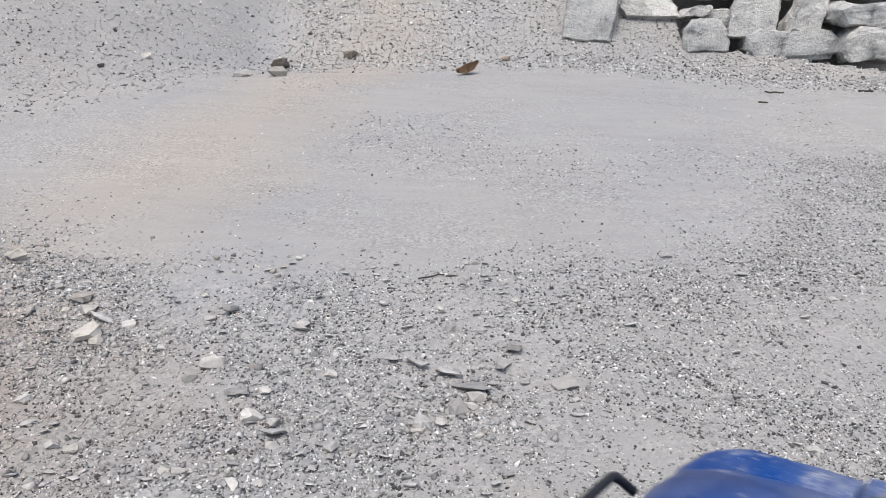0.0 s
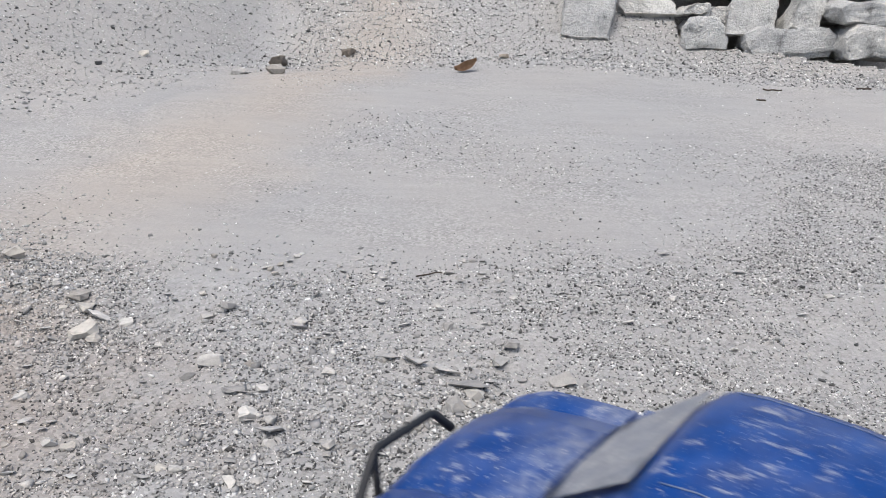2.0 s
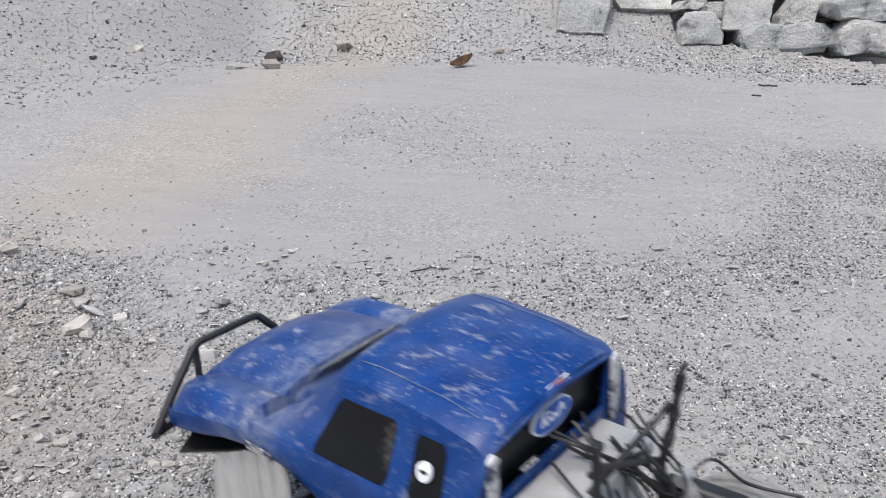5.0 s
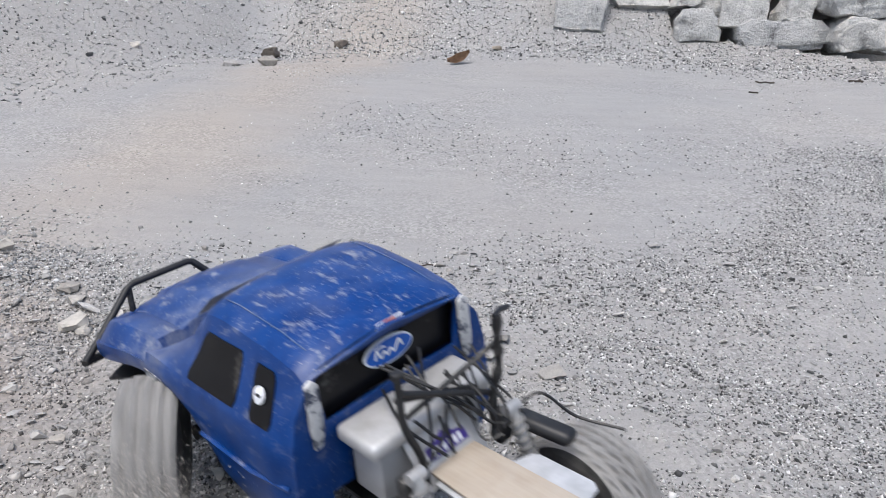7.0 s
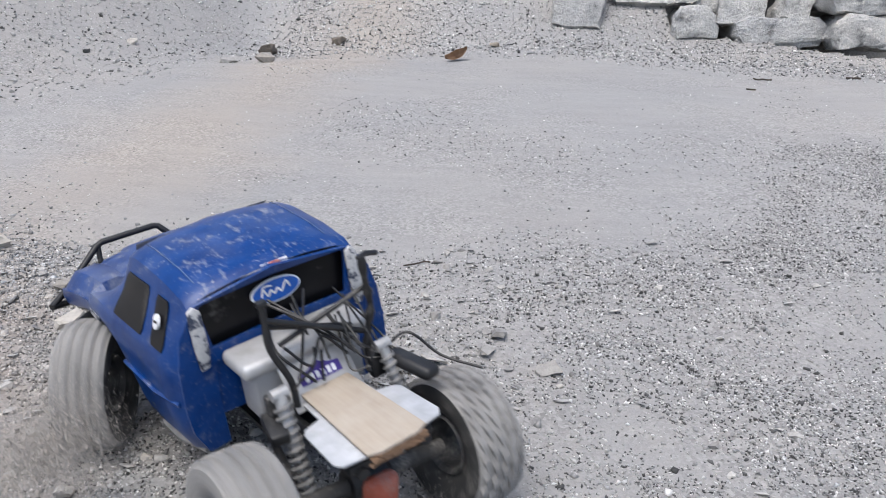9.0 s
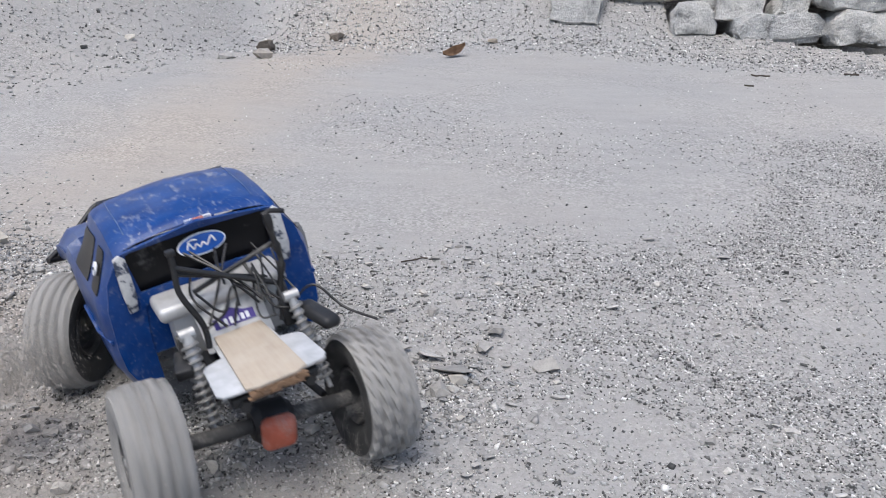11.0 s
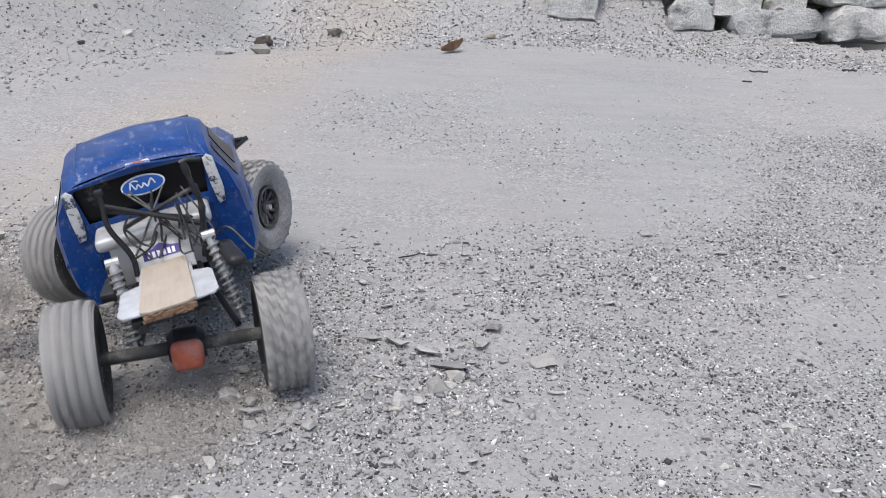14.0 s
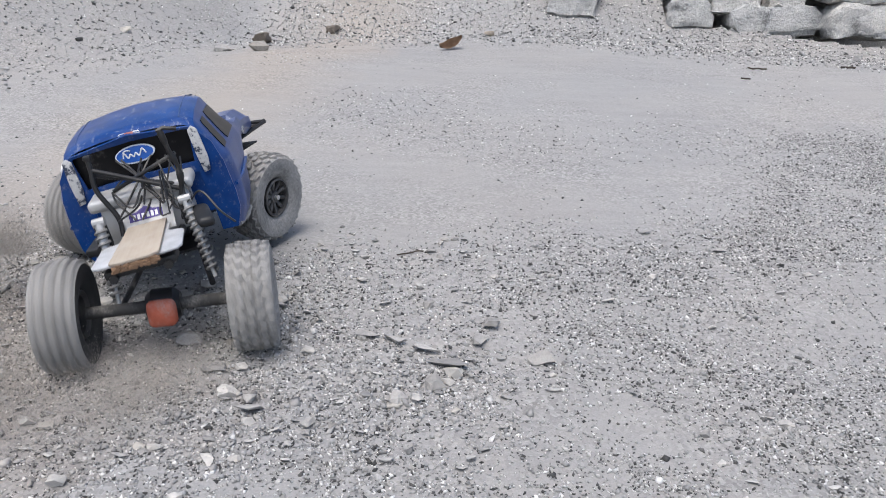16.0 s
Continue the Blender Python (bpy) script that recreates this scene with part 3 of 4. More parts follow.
def wheel(truck, side):
    w = new("wheel")
    w.parent = truck
    tyre = part("tyre", tyre_mesh(), TYRE, w, "dust-covered chunky rubber tyre")
    tyre.data.materials.append(INNER_WALL)
    # only faces turned towards the truck get the darker rubber
    for fc in tyre.data.polygons:
        fc.material_index = 1 if fc.normal.x * side < -0.6 else 0
    tagged(part("tread", tread_mesh(), TYRE, w, "worn rubber tread blocks"), kind="stuff")
    s = side
    rim = [lathe([(0.031, 0.02 * s), (0.0325, 0.024 * s), (0.029, 0.025 * s), (0.0275, 0.016 * s), (0.0265, -0.018 * s), (0.031, -0.023 * s), (0.0325, -0.021 * s), (0.031, 0.02 * s)], 40)]
    for k in range(10):
        rim.append(box(0.006, 0.006, 0.019, (0, 0, 0), 0.0013))
        rim[-1].transform(pose(0, 0, 0, 36 * k) @ pose(0.016 * s, 0, 0.0195, 0, 10 * s, 0))
    rim.append(lathe([(0, 0.02 * s), (0.009, 0.02 * s), (0.011, 0.016 * s), (0.011, 0.004 * s), (0, 0.004 * s)], 20))
    part("rim", joined(*rim), RIM, w, "dusty dark grey spoked wheel rim")
    part("wheel_nut", lathe([(0, 0.026 * s), (0.0045, 0.026 * s), (0.0045, 0.018 * s), (0, 0.018 * s)], 6), STEEL, w, "steel hub nut")
    return w


def shock(truck, x0, x1, wide):
    top, foot = Vector((x0, -0.084, 0.142)), Vector((x1, REAR_Y + 0.004, AXLE_Z + 0.008))
    d = foot - top
    s = part("shock_absorber", tube([top, top + d * 0.5], 0.0085 * wide, 14), STEEL, truck, "grey shock absorber")
    part("piston_rod", tube([top + d * 0.45, foot], 0.003, 8), STEEL, s)
    turns, path = 11, []
    q = d.to_track_quat("Z", "Y")
    for k in range(turns * 12 + 1):
        a = 2 * math.pi * k / 12
        path.append(top + q @ Vector((0.0105 * wide * math.cos(a), 0.0105 * wide * math.sin(a), d.length * (0.1 + 0.82 * k / (turns * 12)))))
    part("coil_spring", tube(path, 0.0021, 6), SPRING, s, "grey coil spring")
    part("shock_bolt", lathe([(0, -0.008), (0.006, -0.008), (0.006, 0.008), (0, 0.008)], 10, top), STEEL, s, "bright steel bolt")


def build_truck():
    truck = thing("model_truck", "dusty blue remote-controlled model pickup truck with open rear frame", "model truck")
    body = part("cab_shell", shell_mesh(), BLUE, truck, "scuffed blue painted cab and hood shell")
    rear = part("rear_panel", frame_rear(), BLUE, body, "blue panel round the rear window")
    # windows
    part("rear_window", slab([(-0.08, 0.0), (0.08, 0.0), (0.084, 0.044), (0.078, 0.056), (-0.078, 0.056), (-0.084, 0.044)], 0.002, (0, 0.012, 0.163), (90, 0, 0)), SMOKED, body, "dark smoked rear window")
    for sx in (-1, 1):
        part("side_window", side_pane([(0.074, 0.169), (0.152, 0.168), (0.136, 0.2125), (0.077, 0.2145)], sx), SMOKED, body, "dark smoked side window")
        part("quarter_window", side_pane([(0.022, 0.169), (0.052, 0.169), (0.057, 0.2135), (0.030, 0.2125)], sx), SMOKED, body, "dark smoked quarter window")
        # long moulding on the doors and a rocker strip
        part("side_moulding", tube([(sx * 0.1185, 0.005, 0.118), (sx * 0.126, 0.05, 0.117), (sx * 0.128, 0.13, 0.118)], 0.0028, 6), BLUE, body)
        part("rocker_strip", tube([(sx * 0.104, 0.004, 0.058), (sx * 0.113, 0.05, 0.053), (sx * 0.114, 0.096, 0.05)], 0.0035, 6), GREY_DUST, body, "dust-grey rocker strip")
        part("turn_marker", slab(rounded(0.017, 0.004, 0.003), 0.0015, (sx * 0.1265, 0.215, 0.142), (90, 0, 90 * sx)), LENS, body, "pale side marker decal")
        part("headlight", box(0.03, 0.006, 0.014, (sx * 0.08, 0.3665, 0.11), 0.002), AMBER, body, "amber-edged headlight decal")
        # tall tail lamps on the panel's edges
        part("tail_light", slab([(-0.0045, 0.0), (0.0045, 0.002), (0.0075, 0.02), (0.0062, 0.062), (0.0, 0.068), (-0.0066, 0.064), (-0.007, 0.03)], 0.004, (sx * 0.0885, -0.0015, 0.148), (90, -1.5 * sx, 0), 0.001), LENS, rear, "chipped white tail light decal")
        part("roof_seam", tube([(sx * 0.0725, y, section(y)[0] - 0.0057) for y in (0.018, 0.05, 0.08, 0.115, 0.138)], 0.0006, 6), SEAM, body, "pale dusty seam along the roof")
    part("windshield", windshield(), WINDSHIELD, body, "dust-covered windshield")
    part("badge", slab(rounded(0.015, 0.0028, 0.002), 0.001, (0.004, 0.0015, 0.2255), (62, 0, 0)), SIGN_WHITE, body, "small white badge strip")
    part("badge_mark", slab(rounded(0.006, 0.0028, 0.001), 0.001, (0.004, 0.0008, 0.2257), (62, 0, 0)), RED, body, "red middle of the badge")
    decal = part("window_decal", slab(oval(0.0068, 0.0078, 20), 0.0022, (-0.1085, 0.041, 0.193), (68, 0, -90)), SIGN_WHITE, body, "round white decal")
    part("decal_mark", slab(rounded(0.0035, 0.0012, 0.001), 0.003, (-0.1085, 0.041, 0.193), (68, 0, -90)), BLACK, decal, "dark mark on the decal")
    # oval sign on the rear window, its script as plain bars
    sign = part("oval_sign", slab(oval(0.0275, 0.0125), 0.003, (0.0014, 0.0065, 0.1965), (82, 0, 0)), SIGN_WHITE, truck, "white-rimmed blue oval sign")
    part("oval_field", slab(oval(0.0255, 0.0106), 0.001, (0.0014, 0.0036, 0.197), (82, 0, 0)), SIGN_BLUE, sign, "blue field of the oval sign")
    part("sign_stroke", tube(smooth_path([(-0.0155, 0.0026, 0.1945), (-0.0125, 0.0026, 0.2015), (-0.0085, 0.0026, 0.1935), (-0.0045, 0.0026, 0.1985), (-0.001, 0.0026, 0.194), (0.003, 0.0026, 0.1985), (0.0065, 0.0026, 0.194), (0.0105, 0.0026, 0.1995), (0.0135, 0.0026, 0.2025), (0.0165, 0.0026, 0.1955)]), 0.0011, 6), SIGN_WHITE, sign, "white wavy stroke on the oval sign")
    part("sign_flourish", tube(smooth_path([(-0.014, 0.0026, 0.2025), (-0.009, 0.0026, 0.2045), (-0.003, 0.0026, 0.203)]), 0.0009, 6), SIGN_WHITE, sign)
    # front bumper of bent tube
    bump_l, bump_r = (-0.148, 0.343, 0.112), (0.154, 0.352, 0.115)
    bumper = part("front_bumper", tube([bump_l, (-0.112, 0.368, 0.124), (-0.068, 0.386, 0.153), (-0.060, 0.387, 0.156), (0.010, 0.387, 0.155), (0.016, 0.386, 0.153), (0.03, 0.376, 0.135)], 0.0042, 8), BLACK, truck, "black bent-tube front bumper")
    part("lower_bar", tube([bump_l, (-0.07, 0.384, 0.09), (0.07, 0.386, 0.09), bump_r], 0.0045, 8), BLACK, bumper)
    part("brace", tube([(-0.066, 0.386, 0.153), (-0.075, 0.372, 0.092)], 0.0035, 6), BLACK, bumper)
    part("brace", tube([bump_r, (0.1, 0.33, 0.128)], 0.0035, 6), BLACK, bumper)
    part("brace", tube([bump_r, (0.1, 0.3, 0.105)], 0.0035, 6), BLACK, bumper)
    part("skid_plate", slab([(-0.13, 0.338), (-0.06, 0.38), (0.06, 0.38), (0.13, 0.345), (0.09, 0.29), (-0.09, 0.29)], 0.003, (0, 0, 0.083)), BLACK, bumper)
    # frame and belly
    for sx in (-1, 1):
        part("frame_rail", tube([(sx * 0.034, -0.185, 0.096), (sx * 0.036, -0.05, 0.092), (sx * 0.036, 0.12, 0.075), (sx * 0.034, 0.35, 0.082)], 0.006, 6), BLACK, truck, "black frame rail")
        part("rear_link", tube([(sx * 0.03, 0.05, 0.052), (sx * 0.062, REAR_Y + 0.01, AXLE_Z - 0.002)], 0.0042, 8), BLACK, truck, "black suspension link")
        part("front_link", tube([(sx * 0.03, 0.12, 0.052), (sx * 0.055, FRONT_Y - 0.01, AXLE_Z)], 0.0042, 8), BLACK, truck, "black suspension link")
    part("belly_plate", slab([(-0.045, 0.0), (0.045, 0.0), (0.045, 0.2), (-0.045, 0.2)], 0.004, (0, -0.03, 0.05)), BLACK, truck)
    part("gearbox", box(0.06, 0.08, 0.05, (0, 0.06, 0.08), 0.006), BLACK, truck, "black motor and gearbox block")
    # toolbox of diamond plate behind the cab
    tool = part("toolbox", box(0.142, 0.052, 0.017, (0.0, -0.028, 0.153), 0.0065, (0, 0, 0), 4), PLATE, truck, "silver diamond-plate toolbox")
    part("toolbox_front", box(0.118, 0.04, 0.056, (0.0, -0.026, 0.119), 0.003), PLATE, tool)
    slope = part("sloped_panel", box(0.074, 0.003, 0.062, (0.0, -0.059, 0.131), 0.001, (-38, 0, 0)), PLATE, truck, "sloped diamond-plate panel")
    part("house_sign", slab([(-0.0225, -0.0085), (0.0225, -0.0085), (0.0225, 0.003), (0.012, 0.0045), (0.0, 0.0105), (-0.012, 0.0045), (-0.0225, 0.003)], 0.0012, (0.0008, -0.0607, 0.1305), (52, 0, 0)), PURPLE, slope, "purple gabled logo sticker")
    for k, x in enumerate((-0.0155, -0.0095, -0.0035, 0.003, 0.009, 0.0145)):
        part("logo_bar", box(0.0036, 0.0072, 0.0008, (0.0008 + x, -0.0637, 0.1292), 0, (52, 0, 0)), SIGN_WHITE, slope)
    # deck: plywood over white plates
    part("deck_plate", slab([(-0.031, 0.0), (0.031, 0.0), (0.032, -0.03), (0.05, -0.036), (0.054, -0.042), (0.057, -0.096), (0.052, -0.104), (0.03, -0.107), (-0.03, -0.107), (-0.052, -0.104), (-0.057, -0.096), (-0.054, -0.042), (-0.05, -0.036), (-0.032, -0.03)], 0.003, (0, -0.08, 0.1125), (0, 0, 0), 0.0008), WHITE, truck, "white plastic rear deck wings")
    deck = part("deck_board", slab([(-0.0265, 0.014), (0.0265, 0.014), (0.0315, -0.111), (0.02, -0.116), (-0.02, -0.116), (-0.0315, -0.111)], 0.0035, (0, -0.08, 0.1165), (0, 0, 0), 0.001), WOOD, truck, "worn tan plywood deck board")
    part("board_edge", ragged_edge(), RAW_WOOD, deck, "splintered brown board edge")
    part("deck_bracket", box(0.09, 0.03, 0.01, (0, -0.165, 0.1), 0.002), BLACK, truck)
    # cage of bent tube behind the window: two posts, crossed braces
    part("cage_post", tube(smooth_path([(-0.034, -0.074, 0.112), (-0.033, -0.068, 0.138), (-0.046, -0.066, 0.178), (-0.044, -0.062, 0.205), (-0.043, -0.06, 0.222)]), 0.0034, 8), BLACK, truck, "black bent cage tube")
    part("cage_post", tube(smooth_path([(0.05, -0.074, 0.112), (0.056, -0.066, 0.142), (0.064, -0.068, 0.178), (0.061, -0.071, 0.206), (0.059, -0.0735, 0.236)]), [0.0048, 0.005, 0.0038, 0.0036, 0.0038, 0.005, 0.0054, 0.0038, 0.0034, 0.0034, 0.0046, 0.005, 0.0034, 0.0033, 0.0033, 0.0045, 0.005, 0.0034, 0.0033, 0.0033, 0.0034, 0.0046, 0.005, 0.0046, 0.0033], 8), BLACK, truck, "black jointed cage post")
    part("post_hook", tube([(0.055, -0.0735, 0.235), (0.064, -0.0725, 0.237), (0.079, -0.068, 0.231)], 0.003, 6), BLACK, truck)
    part("post_clamp", box(0.01, 0.009, 0.007, (-0.043, -0.06, 0.222), 0.002), BLACK, truck)
    part("cage_brace", tube([(-0.044, -0.062, 0.206), (0.058, -0.062, 0.15)], 0.003, 8), BLACK, truck)
    part("cage_brace", tube([(-0.045, -0.058, 0.198), (0.06, -0.05, 0.152)], 0.0028, 8), BLACK, truck)
    part("cage_brace", tube([(0.066, -0.064, 0.2), (-0.03, -0.05, 0.168)], 0.0028, 8), BLACK, truck)
    for sx in (-1, 1):
        part("shock_tower", box(0.016, 0.012, 0.034, (sx * 0.057, -0.076, 0.122), 0.003), BLACK, truck)
    part("tower_arm", box(0.022, 0.058, 0.014, (0.08, -0.105, 0.12), 0.0065, (6, 10, 14), 4), BLACK, truck)
    part("tower_arm", box(0.018, 0.04, 0.012, (-0.066, -0.088, 0.112), 0.003, (6, 0, -12)), BLACK, truck)
    rng = random.Random(4)
    for k in range(7):
        a = Vector((rng.uniform(-0.04, 0.04), -0.01, rng.uniform(0.17, 0.2)))
        b = Vector((rng.uniform(-0.05, 0.05), -0.075, rng.uniform(0.125, 0.15)))
        mid = (a + b) / 2 + Vector((rng.uniform(-0.02, 0.02), rng.uniform(-0.02, 0.01), rng.uniform(-0.012, 0.012)))
        part("wire", tube(smooth_path([a, mid, b]), 0.0015, 5), BLACK, truck, "thin black wire")
    for pts in (((0.06, -0.08, 0.13), (0.085, -0.095, 0.15), (0.105, -0.12, 0.125), (0.125, -0.16, 0.118)), ((0.03, -0.06, 0.165), (0.05, -0.075, 0.14), (0.07, -0.09, 0.13)), ((-0.03, -0.06, 0.17), (-0.01, -0.07, 0.145), (0.01, -0.06, 0.165), (0.03, -0.07, 0.14))):
        part("wire", tube(smooth_path(pts), 0.0015, 5), BLACK, truck, "thin black wire")
    # slack leads looped round the right-hand post and under the window
    for k in range(9):
        a = Vector((0.03 + 0.035 * rng.random(), -0.03 - 0.03 * rng.random(), 0.165 + 0.04 * rng.random()))
        b = Vector((0.02 + 0.05 * rng.random(), -0.075 - 0.02 * rng.random(), 0.125 + 0.02 * rng.random()))
        mid = (a + b) / 2 + Vector((rng.uniform(-0.014, 0.014), -0.012, rng.uniform(-0.02, 0.0)))
        part("wire", tube(smooth_path([a, mid, b]), 0.0012, 5), BLACK, truck, "thin black wire")
    for x0, x1, wide in ((-0.054, -0.06, 0.72), (0.061, 0.07, 0.62)):
        shock(truck, x0, x1, wide)
    # axles
    axles = []
    for y, name in ((REAR_Y, "rear_axle"), (FRONT_Y, "front_axle")):
        ax = part(name, tube([(-0.095, 0, 0), (0.095, 0, 0)], 0.0085, 12), AXLE, truck, "dusty dark grey axle tube")
        sgn = -1 if y < 0 else 1
        part("diff_housing", lathe([(0, -0.022), (0.016, -0.022), (0.023, -0.014), (0.023, 0.014), (0.016, 0.022), (0, 0.022)], 20, (0.004, 0, 0)), BLACK, ax)
        part("diff_cover", box(0.038, 0.018, 0.038, (0.004, sgn * 0.024, 0), 0.009, (0, 0, 0), 3), RED, ax, "red diff cover")
        axles.append(ax)
    wheels = [(wheel(truck, s), s, y) for y in (REAR_Y, FRONT_Y) for s in (-1, 1)]
    return truck, axles, wheels


def ragged_edge():
    """The splintered end of the board: chips of uneven length side by side."""
    rng = random.Random(8)
    return joined(*[box(rng.uniform(0.004, 0.011), rng.uniform(0.003, 0.005), rng.uniform(0.0012, 0.003), (rng.uniform(-0.026, 0.026), -0.1935 + rng.uniform(-0.0008, 0.0006), rng.uniform(0.107, 0.1155)), 0.0005, (rng.uniform(-15, 15), rng.uniform(-14, 14), rng.uniform(-8, 8)), 1) for k in range(110)])


def windshield():
    """Sloped glass between the roof's edge and the hood."""
    bm = bmesh.new()
    rows = []
    for y in (0.157, 0.165, 0.18, 0.195, 0.21, 0.22, 0.2265):
        top, half, low, cab = section(y)
        w = 0.064 + 0.016 * cab
        rows.append([bm.verts.new((x * w, y, top + 0.0016 + 0.001 * (1 - x * x))) for x in (-1, -0.5, 0, 0.5, 1)])
    for a, b in zip(rows, rows[1:]):
        for k in range(4):
            bm.faces.new((a[k], a[k + 1], b[k + 1], b[k]))
    bmesh.ops.solidify(bm, geom=bm.faces[:], thickness=0.001)
    return shade(bm, 60)


TRUCK, AXLES, WHEELS = build_truck()

# ---- the stacked boulders ----
# kind, x, y, z of its middle, width, height, depth, width of the top over the base, slant of the top, lean
LOWER_BOULDERS = [
    ("rock", 1.073, 3.66, 0.147, 0.197, 0.156, 0.16, 0.72, -0.04, -8),
    ("block", 1.407, 3.62, 0.115, 0.418, 0.145, 0.20, 0.92, 0.02, -10),
    ("rock", 1.748, 3.54, 0.142, 0.329, 0.175, 0.22, 0.84, 0.03, -6),
    ("rock", 1.041, 3.72, 0.242, 0.112, 0.070, 0.14, 0.70, 0.45, -8),
    ("rock", 1.150, 3.73, 0.220, 0.150, 0.078, 0.14, 0.76, 0.10, -8),
    ("long", 1.713, 3.59, 0.261, 0.400, 0.122, 0.20, 0.90, 0.00, -4)]
UPPER_BOULDERS = [
    ("slab", 0.612, 3.79, 0.245, 0.215, 0.310, 0.05, 0.90, 0.14, -26),
    ("buried", 0.868, 3.86, 0.215, 0.270, 0.200, 0.12, 0.45, -0.14, -40),
    ("block", 1.149, 3.80, 0.330, 0.256, 0.100, 0.16, 0.88, 0.00, -4),
    ("slab", 1.262, 3.67, 0.265, 0.200, 0.260, 0.06, 0.70, 0.22, -20),
    ("slab", 1.483, 3.66, 0.280, 0.130, 0.230, 0.07, 0.80, 0.62, -18),
    ("long", 1.766, 3.72, 0.385, 0.353, 0.110, 0.18, 0.90, 0.00, 0),
    ("rock", 1.440, 3.84, 0.350, 0.300, 0.120, 0.14, 0.80, 0.00, 0),
    # the last two, out of view, are added to keep skylight off the gaps
    ("block", 1.190, 3.92, 0.455, 0.440, 0.190, 0.22, 0.90, 0.00, 0),
    ("block", 1.640, 3.86, 0.515, 0.500, 0.190, 0.22, 0.90, 0.00, 0)]
BOULDER_WORDS = {"slab": "upright grey granite slab leaning among stacked boulders", "rock": "rough pale granite boulder stacked in a dry stone wall",
                 "long": "long layered grey boulder lying in a dry stone wall", "block": "broad rough granite block in a dry stone wall, the topmost added out of view", "buried": "pale granite boulder half buried in the gravel bank"}


def boulder(kind, x, y, z, w, h, depth, top, slant, lean, seed):
    """A split block: a sloping front with broken corners, a smaller back, cracked and chipped faces."""
    rng = random.Random(seed * 7 + 5)
    pts = []
    for v, wide in ((-1, 1.0), (-0.35, 1.04), (0.4, 0.5 + 0.55 * top), (1, top)):
        for sx in (-1, 1):
            for sy, small in ((-1, 1.0), (-0.45, 1.03), (1, 0.82)):
                if abs(v) == 1 and kind != "slab":
                    small *= 0.86
                px = sx * wide * small * rng.uniform(0.9, 1.03) * w / 2 + slant * w * (v + 1) / 2 - slant * w / 2
                pts.append(Vector((px, sy * depth * rng.uniform(0.85, 1.05), v * small * rng.uniform(0.9, 1.04) * h / 2)))
    if kind == "long":
        pts = [Vector((v.x, v.y, v.z * (1 - 0.35 * max(0.0, abs(v.x) / (w / 2) - 0.55)))) for v in pts]
    bm = hull([v * (0.97 if kind == "slab" else 0.91) for v in pts])
    bmesh.ops.subdivide_edges(bm, edges=bm.edges[:], cuts=9, use_grid_fill=True)
    bmesh.ops.triangulate(bm, faces=[fc for fc in bm.faces if len(fc.verts) > 4])
    off = Vector((rng.uniform(-40, 40), rng.uniform(-40, 40), rng.uniform(-40, 40)))
    bm.normal_update()
    for v in bm.verts:
        c = v.co + off
        # broken steps in the faces, then grain
        step = math.floor(2.6 * noise.noise(c * 7) + 0.5) / 2.6
        v.co += v.normal * (0.014 * step + 0.012 * noise.noise(c * 12) + 0.007 * noise.noise(c * 34) + 0.002 * noise.noise(c * 90))
        if kind == "long":
            v.co += v.normal * 0.007 * noise.noise(Vector((c.x * 4, c.y * 26, c.z * 55)))
    bm.transform(pose(0, 0, 0, lean, 0, 0))
    ob = part("boulder", shade(bm, 22), BOULDER)
    ob.matrix_basis = pose(x, y + depth * 0.75, z, 0, 0, rng.uniform(-9, 9))
    tagged(ob, BOULDER_WORDS[kind], "boulder", "stacked boulders")


for k, row in enumerate(LOWER_BOULDERS + UPPER_BOULDERS):
    boulder(*row, k)

# ---- single stones, flakes, clods: kind, x, y, width, height ----
NEAR_LEFT = [
    ("tan", -0.566, 1.231, 0.029, 0.020), ("tan", -0.543, 1.193, 0.023, 0.021), ("tan", -0.523, 1.134, 0.035, 0.022), ("tan", -0.503, 1.124, 0.018, 0.015),
    ("tan", -0.720, 1.346, 0.036, 0.013), ("slate", -0.514, 1.173, 0.034, 0.007), ("stone", -0.310, 1.042, 0.028, 0.022), ("stone", -0.323, 1.201, 0.016, 0.023),
    ("stone", -0.351, 1.182, 0.017, 0.014), ("stone", -0.208, 1.165, 0.020, 0.020), ("slate", -0.210, 1.150, 0.025, 0.008), ("stone", -0.471, 1.167, 0.017, 0.009),
    ("stone", -0.540, 0.970, 0.019, 0.009), ("slate", -0.508, 0.912, 0.018, 0.017), ("stone", -0.461, 0.864, 0.019, 0.009), ("white", -0.429, 0.853, 0.015, 0.007),
    ("stone", -0.228, 0.976, 0.016, 0.010), ("stone", -0.200, 0.904, 0.015, 0.015), ("slate", -0.197, 0.883, 0.030, 0.005), ("stone", -0.195, 0.857, 0.017, 0.005)]
